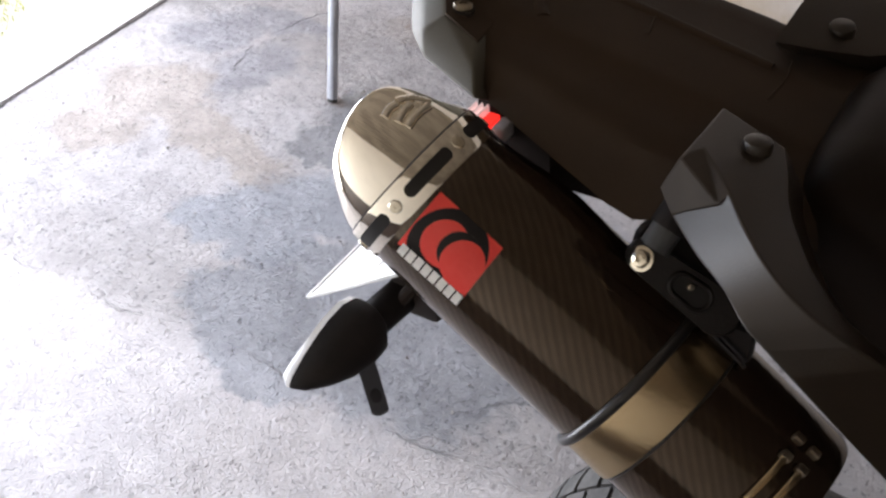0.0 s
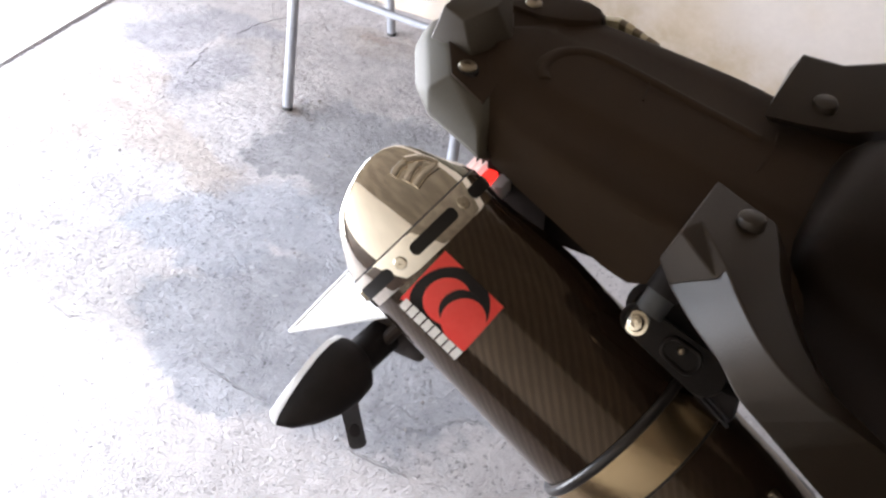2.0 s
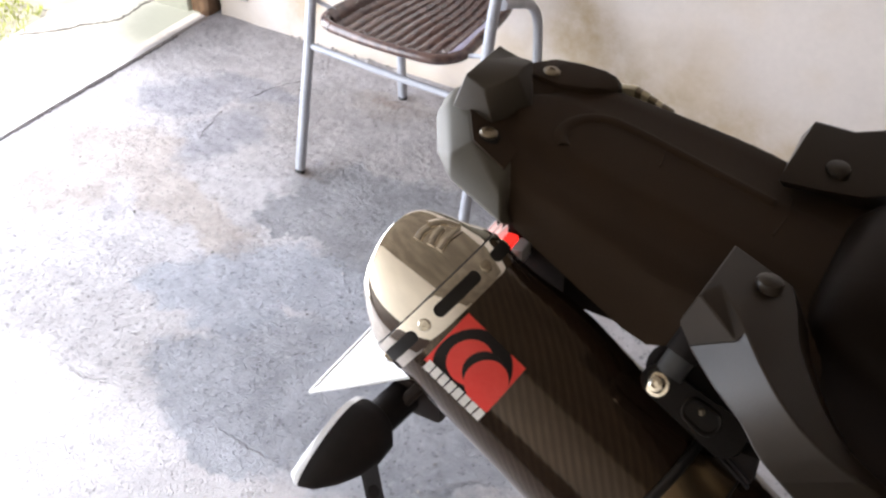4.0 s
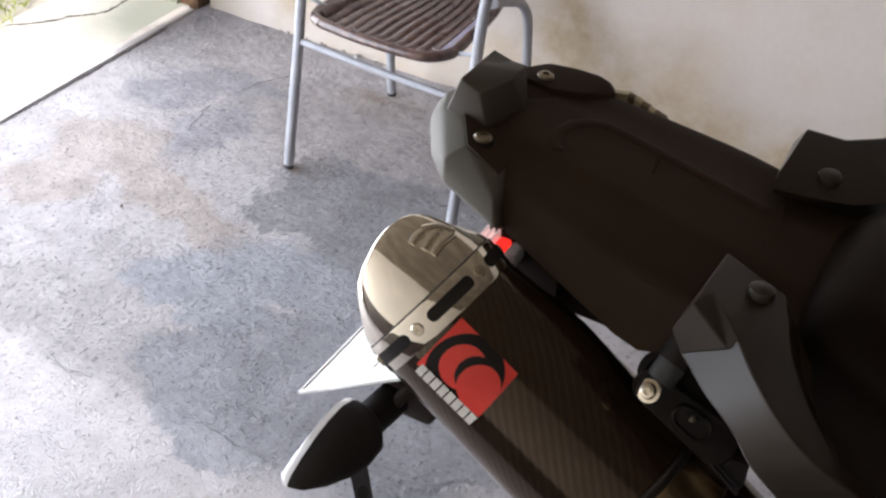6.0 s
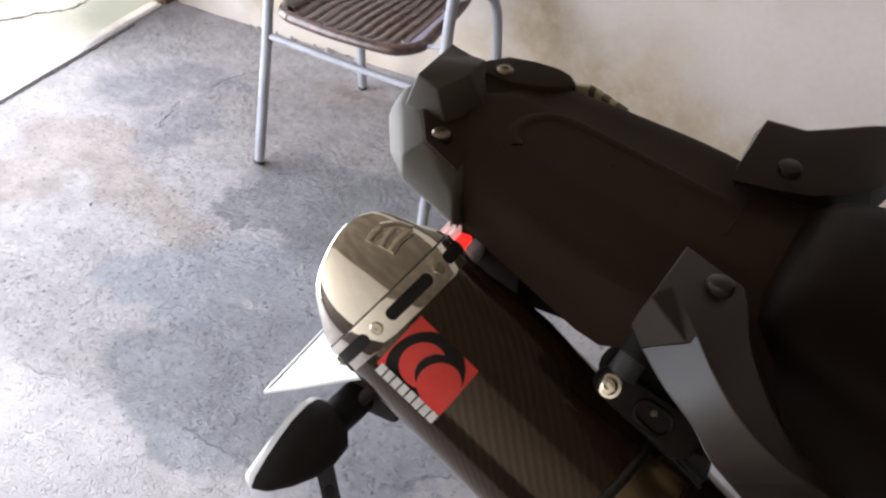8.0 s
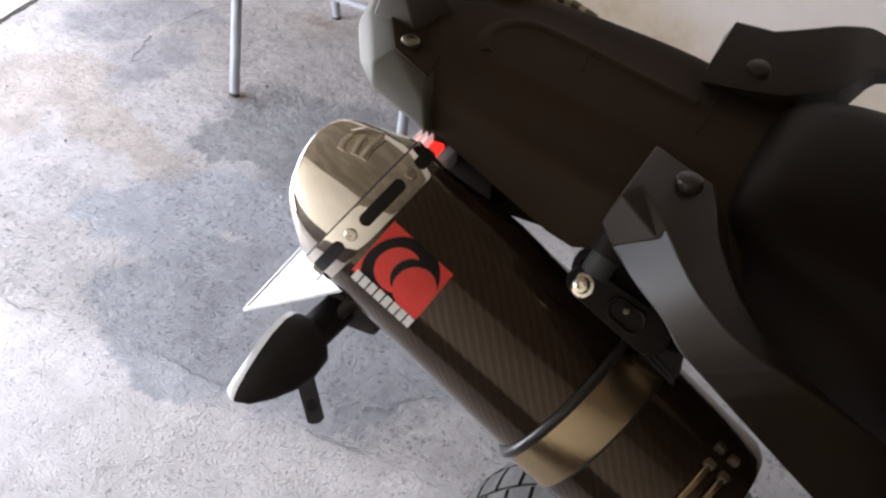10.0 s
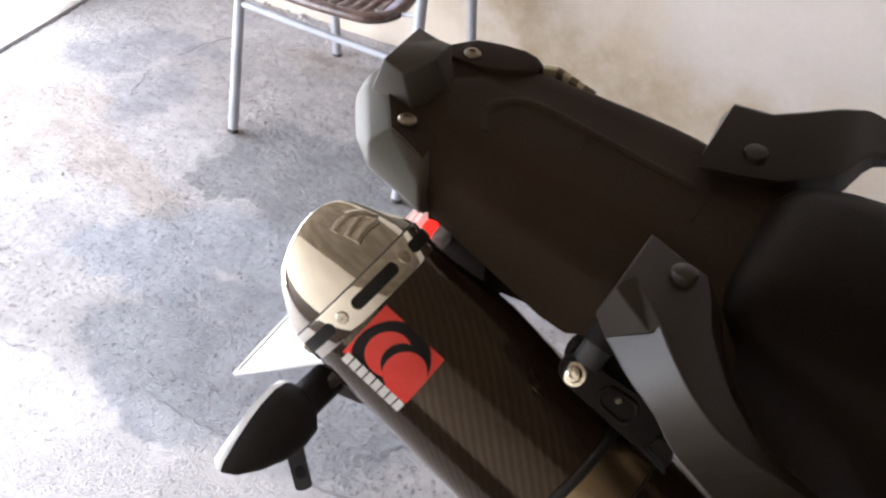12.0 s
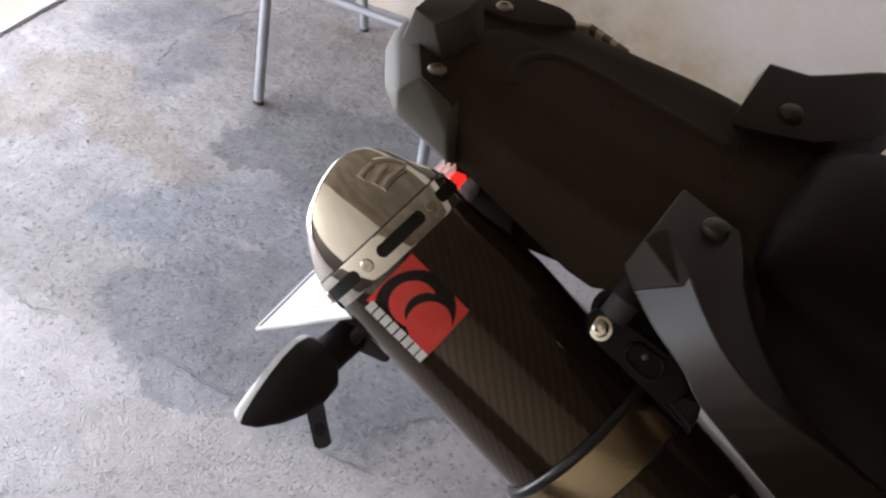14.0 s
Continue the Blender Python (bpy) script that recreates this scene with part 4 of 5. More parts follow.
def tail_unit():
    """The long grained cover between the seat and the tail's end."""
    secs = []
    for x, w, drop, wb in ((-0.263, 0.018, 0.010, 0.020), (-0.259, 0.032, 0.011, 0.036), (-0.253, 0.048, 0.012, 0.053), (-0.246, 0.064, 0.014, 0.070), (-0.238, 0.0785, 0.016, 0.086), (-0.230, 0.0865, 0.020, 0.097), (-0.222, 0.0885, 0.024, 0.101), (-0.214, 0.0925, 0.029, 0.107), (-0.206, 0.1000, 0.0315, 0.1150), (-0.15, 0.107, 0.046, 0.122), (-0.10, 0.112, 0.060, 0.127), (-0.078, 0.113, 0.063, 0.127), (-0.060, 0.113, 0.054, 0.126), (-0.045, 0.112, 0.040, 0.126), (-0.01, 0.118, 0.034, 0.128), (0.026, 0.110, 0.034, 0.116), (0.045, 0.106, 0.030, 0.110), (0.058, 0.100, 0.030, 0.104)):
        z, f = tail_top(x) + (0.0012 if x < -0.225 else 0), min(1.0, w / 0.09)
        half = [(0.0, z + 0.002), (0.03 * f, z + 0.002), (0.040 * f, z + 0.001), (0.046 * f, z - 0.0015), (w - 0.030 * f, z - 0.0025), (w - 0.012 * f, z - 0.004), (w - 0.002, z - 0.009), (w + 0.3 * (wb - w), z - 0.010 - 0.3 * (drop - 0.010)), (wb, z - drop), (wb - 0.004, z - drop - 0.003), (0.05 * f, z - drop + 0.004)]
        spread = 1 + 0.045 * max(0.0, min(1.0, (x + 0.2) / 0.15))
        ring = [(x, y, h) for y, h in half]
        secs.append([(p, y * spread, h) for p, y, h in ring] + [(p, -y, h) for p, y, h in ring[::-1] if y > 0])
    cover = part("tail_cover", loft(secs), M_TAIL, bike, "grained brownish-black plastic tail cover", sharp=40)
    # pressed panel with a raised rounded outline on the cover
    ridge = []
    for x, y in ((-0.035, 0.034), (-0.10, 0.036), (-0.17, 0.038), (-0.195, 0.033), (-0.210, 0.018), (-0.216, -0.002), (-0.214, -0.018), (-0.206, -0.028)):
        ridge.append((x, y, tail_top(x) - 0.0047))
    part("cover_ridge", tube(ridge, 0.0090, 18, 6), M_TAIL, cover, "soft raised moulding")
    part("cover_mark", tube([(x, y, tail_top(x) + 0.0022) for x, y in ((-0.134, 0.032), (-0.131, 0.019), (-0.129, 0.006))], 0.0011, 8, 4), M_TAIL, cover)
    part("cover_mark", tube([(x, y, tail_top(x) + 0.0018 - 0.03 * abs(y)) for x, y in ((-0.024, 0.056), (-0.020, 0.028), (-0.022, -0.008))], 0.0013, 8, 4), M_TAIL, cover)
    # tail end cap: pale rear chamfers, flat pads round the bolts, a faceted hood on top
    def mirrored(points, faces, bevel):
        """Half of a faceted shell, with its twin across the bike's middle."""
        bm = bmesh.new()
        at = {}
        for s in (1, -1):
            for k, (x, y, z) in points.items():
                at[k, s] = bm.verts.new((x, s * y, z)) if y or s > 0 else at[k, 1]
        for f in faces:
            for s in (1, -1):
                vs = list(dict.fromkeys(at[k, s] for k in f))
                if len(vs) > 2:
                    bm.faces.new(vs if s > 0 else vs[::-1])
        bmesh.ops.recalc_face_normals(bm, faces=bm.faces)
        bmesh.ops.bevel(bm, geom=[e for e in bm.edges if len(e.link_faces) == 2 and e.calc_face_angle() > 0.12], offset=bevel, segments=3, affect="EDGES", profile=0.5)
        return bm

    shell = {"a0": (-0.309, 0, 1.1205), "a": (-0.300, 0.025, 1.1205), "b": (-0.266, 0.077, 1.1185), "c": (-0.230, 0.089, 1.1080), "d": (-0.238, 0, 1.1090),
             "e0": (-0.331, 0, 1.1120), "e": (-0.323, 0.022, 1.1120), "f": (-0.281, 0.090, 1.1075), "g0": (-0.341, 0, 1.0980), "g": (-0.333, 0.029, 1.0980),
             "h": (-0.306, 0.072, 1.0925), "i": (-0.277, 0.099, 1.0875), "j": (-0.211, 0.1275, 1.0830), "m": (-0.221, 0.111, 1.0985),
             "k0": (-0.315, 0, 1.070), "k": (-0.300, 0.050, 1.070), "l": (-0.214, 0.104, 1.066), "n0": (-0.214, 0, 1.060)}
    skin = ("a0 a b c d", "a0 e0 e a", "a e f b", "e0 g0 g e", "e g h f", "f h i", "b f i m", "b m c", "i j m", "g0 k0 k g", "g k h", "h k i", "i k l j", "k0 n0 l k", "d c m j l n0")
    cap = part("tail_cap", mirrored(shell, [f.split() for f in skin], 0.0034), M_GREY, bike, "grey-green satin plastic tail end cap", sharp=60)
    plate = {k: (x, y, z + 0.0012) for k, (x, y, z) in shell.items() if k in "a0 a b c d".split()}
    plate.update({k + "_": (x * 1.0, y, z - 0.004) for k, (x, y, z) in list(plate.items())})
    part("bolt_plate", mirrored(plate, [f.split() for f in ("a0 a b c d", "a0 a0_ a_ a", "a a_ b_ b", "b b_ c_ c", "c c_ d_ d")], 0.0004), M_TAIL, cap, "dark flat plate round the bolts", sharp=50)
    peak = {"r": (-0.300, 0.031, 1.1505), "k": (-0.2808, 0.0325, 1.1420), "f": (-0.2585, 0.015, 1.1535), "e": (-0.311, 0.036, 1.1180), "t": (-0.268, 0.040, 1.1150), "v": (-0.250, 0.0, 1.1130), "w": (-0.2585, 0.0, 1.1538), "q": (-0.300, 0.0, 1.1505), "p": (-0.312, 0.0, 1.1180)}
    part("hood", mirrored(peak, [f.split() for f in ("r k f w q", "r e t k", "k t v f", "f v w", "q p e r", "p v t e")], 0.0016), M_HOOD, cap, "dark faceted hood", sharp=60)
    for s in (-1, 1):
        tongue = []
        outline = ((-0.284, 0.042, 0.070, 0.002), (-0.268, 0.042, 0.090, 0.005), (-0.247, 0.044, 0.100, 0.006), (-0.225, 0.058, 0.107, 0.006), (-0.214, 0.072, 0.108, 0.004), (-0.207, 0.082, 0.105, 0.001), (-0.204, 0.090, 0.100, -0.003))
        for x, y0, y1, lift in outline:
            z = tail_top(x) + lift - 0.002
            tongue.append([(x, s * y0, z - 0.012), (x, s * (y0 + 0.003), z), (x, s * (y1 - 0.012), z + 0.001), (x, s * (y1 - 0.003), z - 0.003), (x, s * y1, z - 0.014)])
        if s > 0:
            part("bolt_pad", loft(tongue), M_TAIL, cap, "rounded dark bolt pad")
        # a raised dark disc paints the shade of the bolt's recess
        part("bolt_recess", moved(lathe([(0.0, 0.0012), (0.0086, 0.0012), (0.0090, 0.0006), (0.0090, -0.003), (0.0, -0.003)], 24), Matrix.Translation((-0.2596, s * 0.0604, 1.1164 if s < 0 else 1.1190)) @ pose(0, 0, 0, 0, 7, 0)), M_HOLE, cap, "raised dark disc for the recess shade round the bolt")
        part("tail_bolt", moved(lathe([(0, 0.0014), (0.0030, 0.0014), (0.0032, 0.0030), (0.0064, 0.0026), (0.0080, 0.0010), (0.0082, -0.004)], 20), Matrix.Translation((-0.2606, s * 0.060, 1.1182 if s < 0 else 1.1202)) @ pose(0, 0, 0, 0, 6, 0)), M_BOLT, cap, "domed zinc socket bolt")
    # front half added out of sight to darken the silencer's upper reflection
    part("undertail", loft([[(x, -w, zb), (x, -w, zt), (x, w, zt), (x, w, zb)] for x, w, zb, zt in ((-0.245, 0.070, 1.02, 1.06), (-0.20, 0.082, 0.985, 1.055), (-0.171, 0.083, 0.974, 1.048), (-0.158, 0.074, 0.978, 1.044), (-0.05, 0.070, 0.972, 1.040), (0.02, 0.066, 0.965, 1.02), (0.10, 0.06, 0.95, 1.0))]), M_UNDER, bike, "black undertail panel, front half added unseen")
    lamp = part("tail_lamp", box(-0.246, -0.090, 1.016, -0.217, 0.090, 1.030, 0.003), M_REDLENS, bike, "red tail lamp lens")
    for s in (-1, 1):
        for x, lean in ((-0.2430, 0.0012), (-0.2375, 0.0012), (-0.2320, 0.0012)):
            part("lamp_rib", box(x - lean, min(s * 0.075, s * 0.099), 1.024, x + lean, max(s * 0.075, s * 0.099), 1.0425, 0.0008, 1), M_GLOW, lamp, "pinkish lit lens rib")
        part("lamp_bulge", box(-0.2285, min(s * 0.080, s * 0.0990), 1.026, -0.2170, max(s * 0.080, s * 0.0990), 1.0400, 0.003, 2), M_LAMP, lamp, "red lens bulge of the lit lamp")
        part("lamp_corner", box(-0.2160, min(s * 0.080, s * 0.0985), 1.024, -0.2050, max(s * 0.080, s * 0.0985), 1.0385, 0.0022, 2), M_LENS, lamp, "clear lens corner")

    # yellowed marker lens on the far flank, its cells dark between pale ribs
    cells = ((-0.216, 1.0905, 1.0935, M_AMBER), (-0.1965, 1.0920, 1.0900, M_OLIVE), (-0.1900, 1.0905, 1.0880, M_AMBER), (-0.1830, 1.0870, 1.0845, M_OLIVE), (-0.1750, 1.0840, 1.0815, M_AMBER), (-0.1690, 1.0820, 1.0775, M_OLIVE), (-0.1580, 0, 0, None))
    marker = part("marker_lamp", box(-0.216, 0.096, 1.050, -0.158, 0.114, 1.066, 0.002), M_BLACK, bike, "dark seat of the marker lens")
    for (x0, z0, z1, mat), (x1, *_) in zip(cells, cells[1:]):
        body = [[(x, 0.108, 1.060), (x, 0.110, z + 0.0018), (x, 0.113, z + 0.0030), (x, 0.119, z + 0.0016), (x, 0.122, 1.060)] for x, z in ((x0, z0), (x1, z1))]
        part("lens_cell", loft(body), mat, marker, "yellowed lens rib" if mat is M_AMBER else "dark olive lens cell")


tail_unit()


def grab_rail(s):
    """A broad flat handle, bolted beside the tail cover and swept forwards and down."""
    if s > 0:
        # the far rail, seen from its inner side, sweeps out wider before it falls
        rows = []
        for a, b in (((-0.037, 0.044, 1.086), (-0.033, 0.137, 1.097)), ((-0.003, 0.060, 1.078), (0.0, 0.152, 1.088)), ((0.028, 0.081, 1.069), (0.022, 0.172, 1.086)), ((0.069, 0.127, 1.060), (0.060, 0.215, 1.077)), ((0.100, 0.196, 1.046), (0.093, 0.246, 1.056)), ((0.19, 0.215, 0.995), (0.19, 0.245, 1.000)), ((0.31, 0.19, 0.92), (0.31, 0.22, 0.925))):
            drop = 0.013 + 0.018 * math.exp(-((a[0] - 0.055) / 0.036) ** 2)
            rows.append((a, b, (b[0] - 0.012, b[1] + 0.010, b[2] - 0.026), (a[0] + 0.003, a[1] + 0.013, a[2] - drop)))
        corners = []
        for col in zip(*rows):
            ps = [Vector(p) for p in col]
            corners.append(ps[:2] + smooth_path(ps[2:], 5))
        secs = []
        for a, b, c, d in zip(*corners):
            secs.append([a, a.lerp(b, 0.1) + Vector((0, 0, 0.0015)), a.lerp(b, 0.95) + Vector((0, 0, 0.0015)), b.lerp(c, 0.03), b.lerp(c, 0.95), c.lerp(d, 0.1), d])
        bm = loft(secs)
    else:
        # inner edge, crease and outer edge of the near rail, with a notched facet where it begins
        inner = smooth_path(((0.026, -0.108, 1.079), (0.037, -0.135, 1.073), (0.060, -0.165, 1.061), (0.076, -0.178, 1.052), (0.100, -0.183, 1.033), (0.200, -0.155, 0.945), (0.310, -0.130, 0.880)), 4)
        crease = smooth_path(((0.002, -0.156, 1.087), (0.024, -0.180, 1.079), (0.047, -0.199, 1.070), (0.071, -0.205, 1.055), (0.105, -0.201, 1.033), (0.206, -0.1625, 0.954), (0.326, -0.1165, 0.867)), 4)
        outer = smooth_path(((-0.037, -0.155, 1.053), (-0.0085, -0.181, 1.049), (0.019, -0.199, 1.042), (0.037, -0.213, 1.033), (0.058, -0.222, 1.024), (0.158, -0.250, 0.973), (0.270, -0.250, 0.885)), 4)
        bm = bmesh.new()

        def under(p, drop):
            return Vector((p[0] + 0.008, p[1] + 0.022, p[2] - drop))

        lines = [[bm.verts.new(p) for p in line] for line in (inner, crease, outer, [under(p, 0.022) for p in outer], [under(p, 0.030) for p in inner])]
        for lo, hi in zip(lines, lines[1:] + lines[:1]):
            for k in range(len(lo) - 1):
                bm.faces.new((lo[k], lo[k + 1], hi[k + 1], hi[k]))
        tip, edge, notch, low, corner, base, mid, bend, elbow = [bm.verts.new(p) for p in ((-0.038, -0.064, 1.089), (-0.039, -0.141, 1.094), (-0.002, -0.162, 1.080), (-0.048, -0.155, 1.074), (-0.030, -0.123, 1.093), (-0.036, -0.135, 1.050), (-0.012, -0.141, 1.0905), (-0.006, -0.078, 1.0865), (0.015, -0.084, 1.083))]
        i0, c0, o0, u0, w0 = [line[0] for line in lines]
        for f in ((tip, bend, mid, corner), (bend, elbow, c0, mid), (elbow, i0, c0), (tip, corner, edge), (corner, notch, edge), (corner, mid, c0, notch), (edge, notch, o0, low), (notch, c0, o0), (low, o0, u0, base), (tip, edge, low, base), (tip, base, bend), (bend, base, w0, elbow), (elbow, w0, i0), (base, u0, w0)):
            bm.faces.new(f)
        bm.faces.new([line[-1] for line in lines])
        bmesh.ops.recalc_face_normals(bm, faces=bm.faces)
        bmesh.ops.bevel(bm, geom=[e for e in bm.edges if len(e.link_faces) == 2 and e.calc_face_angle() > 0.30], offset=0.0016, segments=2, affect="EDGES", profile=0.5)
    rail = part("grab_rail", bm, M_RAIL, bike, "dark grey satin grab rail beside the seat", sharp=13)
    part("rail_bolt", moved(lathe([(0, 0.0034), (0.0070, 0.0030), (0.0098, 0.0016), (0.0108, -0.001), (0.0108, -0.010)], 24), Matrix.Translation((0.0, -0.0975, 1.0905) if s < 0 else (0.002, 0.090, 1.0845)) @ pose(0, 0, 0, 6 * s, 2, 0)), M_RAIL, rail, "dark domed cap bolt")


for side in (-1, 1):
    grab_rail(side)


def pillion_seat():
    secs = []
    for x, w, zt, zb in ((0.020, 0.050, 1.036, 1.0), (0.0235, 0.074, 1.050, 0.985), (0.031, 0.090, 1.064, 0.97), (0.045, 0.102, 1.076, 0.95), (0.064, 0.110, 1.083, 0.925), (0.09, 0.116, 1.085, 0.905), (0.14, 0.124, 1.082, 0.885), (0.24, 0.134, 1.066, 0.86), (0.36, 0.140, 1.04, 0.84), (0.50, 0.140, 1.0, 0.82), (0.62, 0.12, 0.96, 0.82)):
        ring = []
        for k in range(28):
            a = math.tau * k / 28
            c, sn = math.cos(a), math.sin(a)
            y = w * math.copysign(abs(c) ** 0.55, c)
            z = (zt + zb) / 2 + (zt - zb) / 2 * math.copysign(abs(sn) ** 0.6, sn)
            ring.append((x, y, z))
        secs.append(ring)
    seat = part("seat", loft(secs), M_SEAT, bike, "black vinyl pillion seat", sharp=60)


pillion_seat()


def hanger():
    """Cast bracket that carries the silencer under the grab rail, with a bright bolt."""
    head, foot = Vector((-0.053, -0.160, 1.012)), Vector((0.004, -0.150, 0.972))
    along = (foot - head).normalized()
    out = Vector((0.30, -0.72, 0.62))
    out = (out - along * out.dot(along)).normalized()
    plane = Matrix((along, out.cross(along), out)).transposed().to_4x4()
    plane.translation = head
    reach = (foot - head).length

    def stadium(r0, r1, start, end, n=10):
        """A rounded bar's outline that widens from one end to the other."""
        back = [(start - r0 * math.sin(t), r0 * math.cos(t)) for t in np.linspace(0, math.pi, n)]
        front = [(end + r1 * math.sin(t), -r1 * math.cos(t)) for t in np.linspace(0, math.pi, n)]
        return back + front

    body = loft([[(u * k, v * k, h) for u, v in stadium(0.0125, 0.0175, 0.0, reach)] for k, h in ((0.96, -0.012), (1.0, -0.010), (1.0, -0.001), (0.97, 0.001))])
    bracket = part("hanger_bracket", moved(body, plane), M_CAST, bike, "black cast silencer hanger")
    rim_path = [(u, v, 0.0012) for u, v in stadium(0.0085, 0.0095, 0.034, 0.050, 8)]
    part("bracket_eye", moved(tube(rim_path + rim_path[:1], 0.0021, 8, 2), plane), M_CAST, bracket, "raised rim round the oval hole")
    part("bracket_hole", moved(loft([[(u, v, h) for u, v in stadium(0.0072, 0.0082, 0.034, 0.050, 8)] for h in (0.0004, 0.0016)]), plane), M_HOLE, bracket, "dark oval hole")
    # bright stud added to imitate a small highlight in the oval hole
    part("bracket_glint", moved(lathe([(0.0, 0.0), (0.0030, 0.0), (0.0026, 0.0026), (0.0, 0.0030)], 14), plane @ Matrix.Translation((0.040, 0.003, 0.0016))), M_BOLT, bracket, "small bright stud added for the hole's glint")
    mount = loft([[(u * k, v * k + 0.014, h) for u, v in stadium(0.020, 0.026, 0.010, reach + 0.010)] for k, h in ((0.97, -0.034), (1.0, -0.031), (1.0, -0.017), (0.97, -0.015))])
    part("rail_mount", moved(mount, plane), M_RUBBER, bracket, "black mount behind the hanger")
    face = pose(0, 0, 0, 50, -12, 0)
    bolt = moved(lathe([(0, 0.003), (0.0026, 0.003), (0.0030, 0.0062), (0.0058, 0.0054), (0.0068, 0.0026), (0.0070, 0.0020), (0.0096, 0.0016), (0.0098, -0.002), (0.0, -0.002)], 28), face)
    part("hanger_bolt", moved(bolt, Matrix.Translation((-0.0530, -0.164, 1.0135))), M_SHINY, bracket, "bright zinc bolt with washer")
    part("bracket_link", tube([(-0.050, -0.150, 1.014), (-0.047, -0.143, 1.022), (-0.044, -0.136, 1.029)], 0.0120, 16, 4), M_BUSH, bracket, "grey rubber bushing")
    part("bracket_cap", tube([(-0.0455, -0.1395, 1.0265), (-0.040, -0.126, 1.040)], 0.0138, 16, 3), M_RUBBER, bracket, "black collar")
    part("clamp_lug", box(-0.004, -0.150, 0.930, 0.030, -0.134, 0.962, 0.004), M_RUBBER, bracket, "black clamp lug")
    for dz in (0.0, 0.007):
        part("clamp_clip", tube([(-0.006, -0.1525, 0.966 - dz), (0.010, -0.1515, 0.951 - dz), (0.028, -0.150, 0.934 - dz)], 0.0016, 8, 3), M_DARKSTEEL, bracket, "thin steel clip")


hanger()


def indicator(s):
    """Pointed turn indicator on a stalk, its pale lens to the rear."""
    base = part("turn_indicator", tube([(-0.322, s * 0.050, 0.806), (-0.328, s * 0.100, 0.806), (-0.334, s * 0.152, 0.806)], 0.0185, 16, 5), M_RUBBER, bike, "black indicator on a rubber stalk")
    shape = ((0.140, 0.006, 0.010), (0.143, 0.016, 0.024), (0.150, 0.023, 0.035), (0.165, 0.029, 0.047), (0.185, 0.029, 0.048), (0.205, 0.0245, 0.043), (0.225, 0.017, 0.032), (0.242, 0.008, 0.017), (0.248, 0.0015, 0.004))
    secs = []
    for y, h, d in shape:
        z, x = 0.812 - (y - 0.14) * 0.12, -0.346 - (y - 0.14) * 0.10
        secs.append([(x + d * math.sin(math.pi * k / 13), s * y, z + h * math.cos(math.pi * k / 13)) for k in range(14)])
    part("indicator_body", loft(secs), M_RUBBER, base, "black teardrop indicator shell", sharp=50)
    secs = []
    for y, h, d in shape:
        z, x = 0.812 - (y - 0.14) * 0.12, -0.346 - (y - 0.14) * 0.10
        secs.append([(x, s * y, z + h * 0.99), (x - min(0.007, d), s * y, z + h * 0.98), (x - min(0.011, d), s * y, z + h * 0.7), (x - min(0.012, d), s * y, z), (x - min(0.007, d), s * y, z - h * 0.94), (x, s * y, z - h * 0.98)])
    part("indicator_lens", loft(secs), M_LENS, base, "pale clear indicator lens", sharp=50)


def plate_group():
    """Number plate on its carrier under the tail, with the indicators and a drilled tab."""
    part("plate_carrier", loft([[(x, -w, z - 0.008), (x, -w, z + 0.008), (x, w, z + 0.008), (x, w, z - 0.008)] for x, w, z in ((-0.19, 0.05, 0.985), (-0.25, 0.052, 0.90), (-0.29, 0.055, 0.85), (-0.325, 0.05, 0.835))]), M_BLACK, bike, "black plate carrier under the tail")
    part("stalk_mount", box(-0.338, -0.106, 0.786, -0.284, 0.106, 0.832, 0.008), M_BLACK, bike, "black indicator mount")
    tilt = Matrix.Translation((-0.437, 0, 0.772)) @ pose(0, 0, 0, 0, -34, 0)
    plate = part("number_plate", moved(box(0.0, -0.124, -0.0012, 0.165, 0.124, 0.0008, 0.0006, 1), tilt), M_PLATE, bike, "white number plate lying at a slant")
    for a, b, c, d in ((0.0, -0.124, 0.004, 0.124), (0.161, -0.124, 0.165, 0.124), (0.004, -0.124, 0.161, -0.120), (0.004, 0.120, 0.161, 0.124)):
        part("plate_rim", moved(box(a, b, 0.0008, c, d, 0.0026, 0.0006, 1), tilt), M_PLATE, plate)
    for k in range(7):
        y = 0.095 - 0.030 * k
        part("plate_bar", moved(box(0.035, y - 0.010, 0.0008, 0.095, y + 0.008, 0.0018), tilt), M_WHITE, plate)
    tab_at = Matrix.Translation((-0.337, -0.152, 0.684)) @ pose(0, 0, 0, 0, -5, 46)
    sides = [[(0.0096 * math.cos(t), d, 0.0096 * math.sin(t) + (0.0 if math.sin(t) < 0 else 0.10)) for t in np.linspace(0, math.tau, 25)[:-1]] for d in (-0.003, 0.003)]
    tab = part("drilled_tab", moved(loft(sides), tab_at), M_TAB, bike, "dark drilled metal tab")
    part("tab_hole", moved(lathe([(0.0, -0.0036), (0.0058, -0.0036), (0.0058, 0.0036), (0.0, 0.0036)], 20), tab_at @ Matrix.Translation((0, 0, 0.022)) @ Matrix.Diagonal((1, 1, 1.8, 1)) @ pose(0, 0, 0, 90, 0, 0)), M_HOLE, tab, "dark hole")
    part("tab_arm", tube([(-0.336, -0.146, 0.785), (-0.322, -0.12, 0.81), (-0.30, -0.09, 0.84)], 0.007, 10, 4), M_BLACK, tab)
    for s in (-1, 1):
        indicator(s)


plate_group()


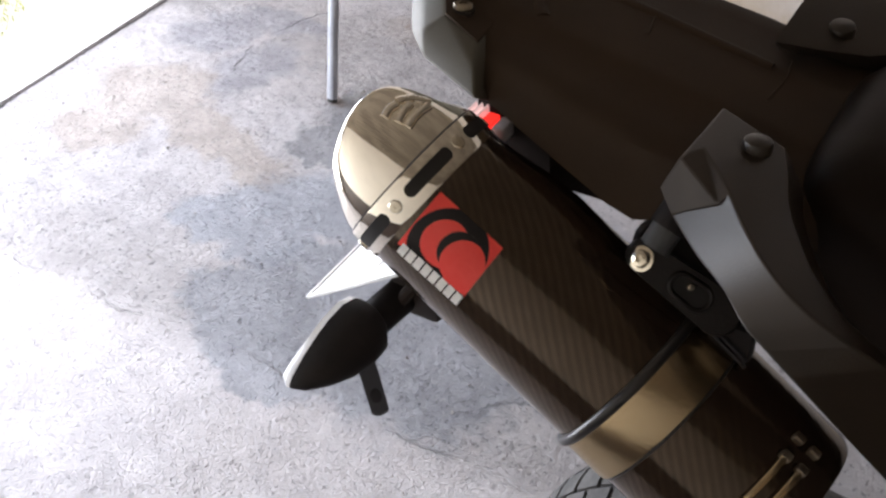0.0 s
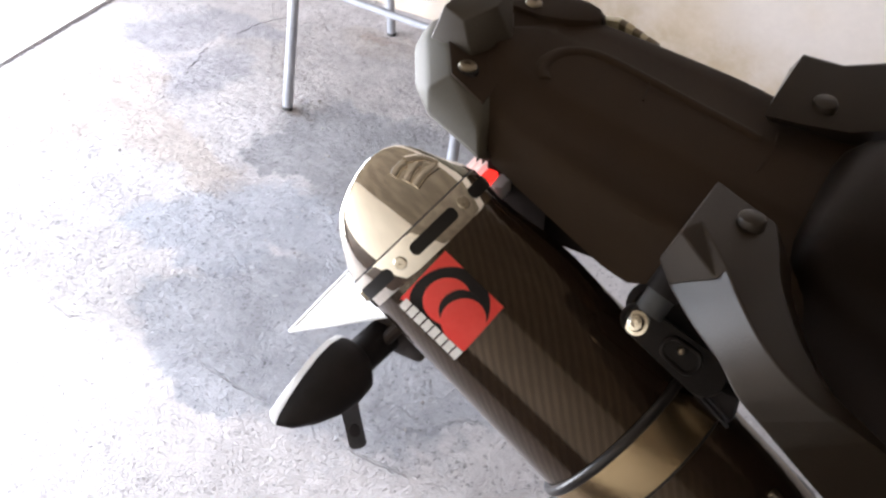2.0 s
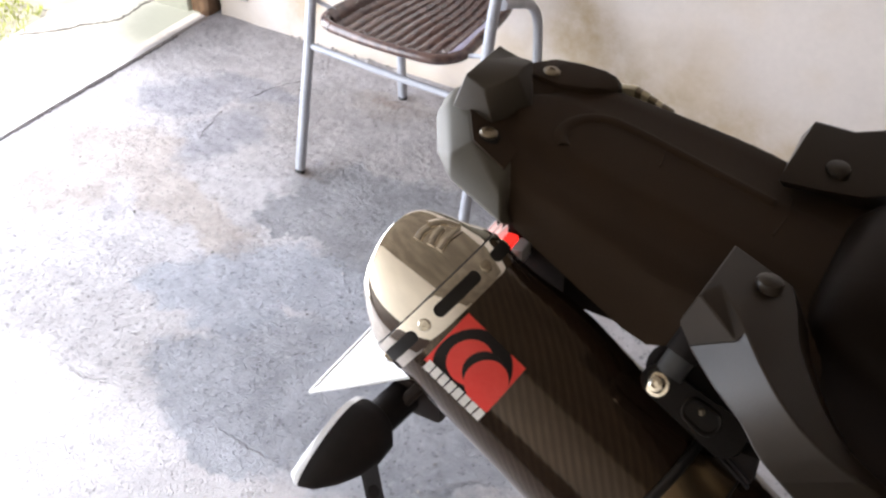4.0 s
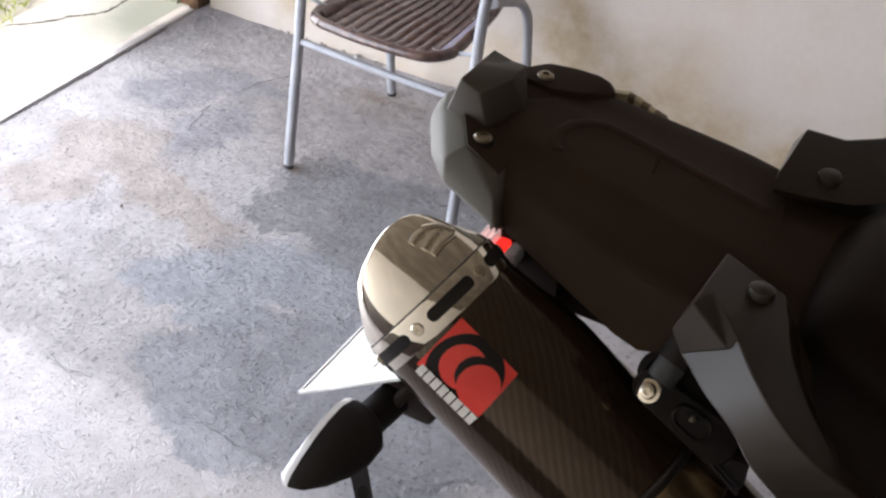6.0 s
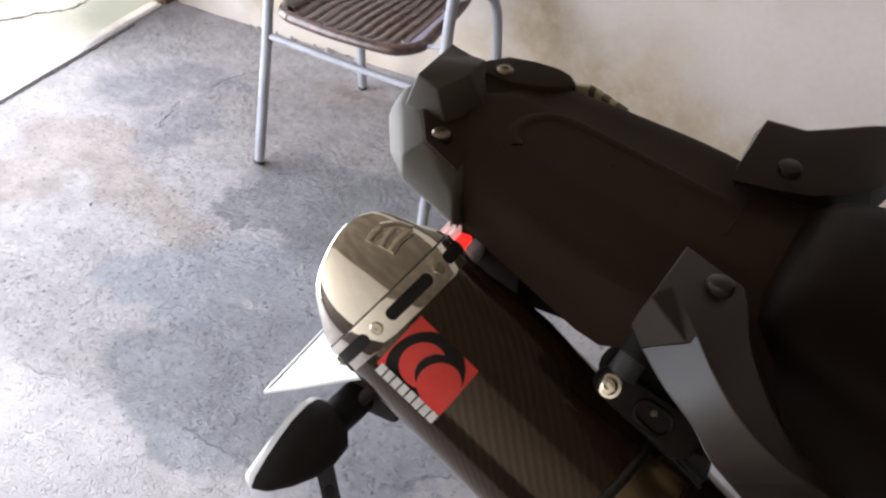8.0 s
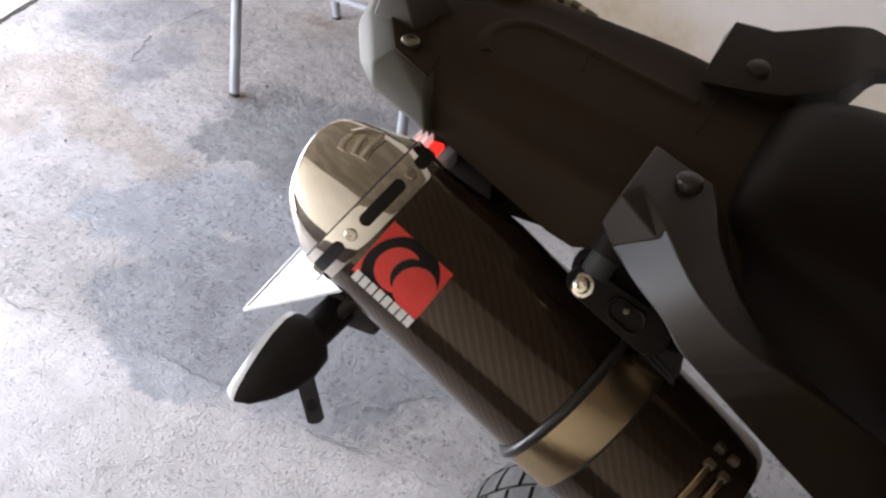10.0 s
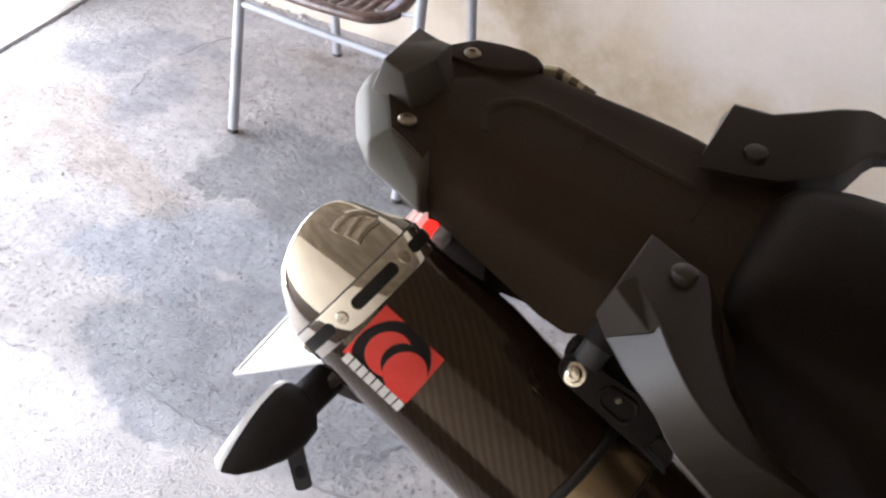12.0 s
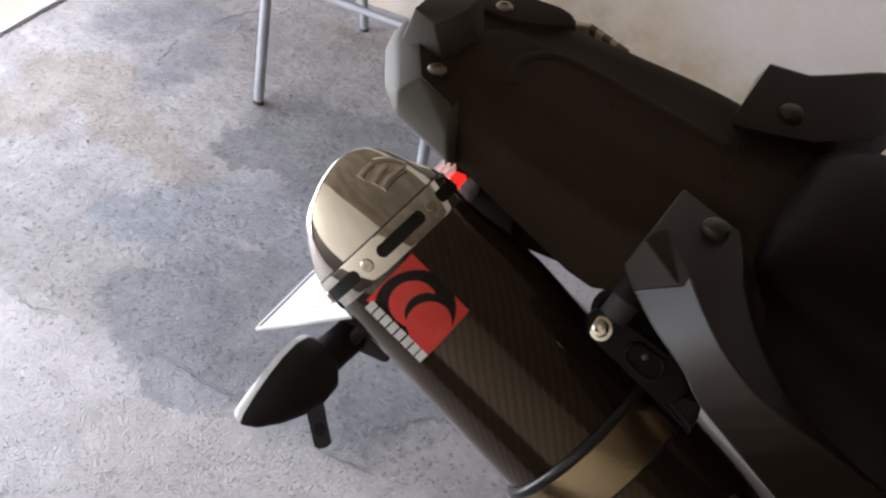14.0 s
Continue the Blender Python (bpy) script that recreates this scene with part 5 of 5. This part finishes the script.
def rear_wheel():
    cx, rad = 0.045, 0.297
    tyre_prof = []
    for t in np.linspace(-1, 1, 25):
        a = t * radians(105)
        tyre_prof.append((0.075 * math.sin(a) * 1.05, rad - 0.070 + 0.066 * math.cos(a)))
    secs = []
    for k in range(72):
        a = math.tau * k / 72
        secs.append([(cx + r * math.cos(a), y, rad + r * math.sin(a)) for y, r in tyre_prof])
    secs.append(secs[0])
    wheel = part("rear_wheel", loft(secs, caps=False), M_RUBBER, bike, "black rear tyre on a dark rim")
    for k in range(44):
        a = math.tau * k / 44
        for row, (y0, y1, tw) in enumerate(((-0.062, -0.022, 0.35), (-0.018, 0.018, 0.0), (0.022, 0.062, -0.35))):
            bm = bmesh.new()
            grid = []
            off = 0.5 * math.tau / 44 if row == 1 else 0
            for da in (-0.42, 0.42):
                for y in (y0, (y0 + y1) / 2, y1):
                    q = math.asin(max(-1, min(1, y / 0.0788)))
                    base = rad - 0.070 + 0.066 * math.cos(q)
                    ang = a + off + (da + tw * (abs(y) - 0.04) / 0.04 * 0.5) * math.tau / 44
                    for lift in (-0.003, 0.0035):
                        grid.append(bm.verts.new((cx + (base + lift) * math.cos(ang), y * (1 + lift * 3), rad + (base + lift) * math.sin(ang))))
            g = lambda d, yy, lf: grid[d * 6 + yy * 2 + lf]
            for yy in (0, 1):
                bm.faces.new((g(0, yy, 1), g(0, yy + 1, 1), g(1, yy + 1, 1), g(1, yy, 1)))
                bm.faces.new((g(0, yy, 0), g(0, yy, 1), g(0, yy + 1, 1), g(0, yy + 1, 0)))
                bm.faces.new((g(1, yy, 0), g(1, yy + 1, 0), g(1, yy + 1, 1), g(1, yy, 1)))
            for yy in (0, 2):
                bm.faces.new((g(0, yy, 0), g(1, yy, 0), g(1, yy, 1), g(0, yy, 1)))
            part("tread_block", bm, M_TYRE, wheel)
    rim = lathe([(0.215, -0.055), (0.240, -0.060), (0.244, -0.055), (0.222, -0.03), (0.216, 0.0), (0.222, 0.03), (0.244, 0.055), (0.240, 0.060), (0.215, 0.055), (0.205, 0.0), (0.215, -0.055)], 48)
    part("rim", moved(rim, Matrix.Translation((cx, 0, rad)) @ pose(0, 0, 0, 90, 0, 0)), M_DARKSTEEL, wheel, "dark metal rim")
    part("hub", moved(lathe([(0, -0.07), (0.03, -0.07), (0.045, -0.03), (0.045, 0.03), (0.03, 0.07), (0, 0.07)], 24), Matrix.Translation((cx, 0, rad)) @ pose(0, 0, 0, 90, 0, 0)), M_DARKSTEEL, wheel, "dark hub")
    for k in range(5):
        a = math.tau * k / 5 + 0.3
        part("spoke", tube([(cx + 0.04 * math.cos(a), 0, rad + 0.04 * math.sin(a)), (cx + 0.21 * math.cos(a), 0, rad + 0.21 * math.sin(a))], 0.014, 10, 3), M_DARKSTEEL, wheel)
    for s in (-1, 1):
        part("swingarm", tube([(cx, s * 0.098, rad), (cx + 0.25, s * 0.10, rad + 0.03), (cx + 0.55, s * 0.07, rad + 0.10)], 0.022, 12, 4), M_DARKSTEEL, bike, "dark steel swingarm leg")
        part("frame_tube", tube([(0.03, s * 0.045, 1.0), (0.20, s * 0.06, 0.93), (0.45, s * 0.07, 0.80), (0.61, s * 0.07, 0.42)], 0.014, 12, 5), M_DARKSTEEL, bike, "black steel frame tube")
        part("stand_leg", tube([(0.60, s * 0.075, 0.41), (0.58, s * 0.12, 0.2), (0.56, s * 0.16, 0.008)], 0.013, 12, 4), M_DARKSTEEL, bike, "dark steel stand leg")


rear_wheel()
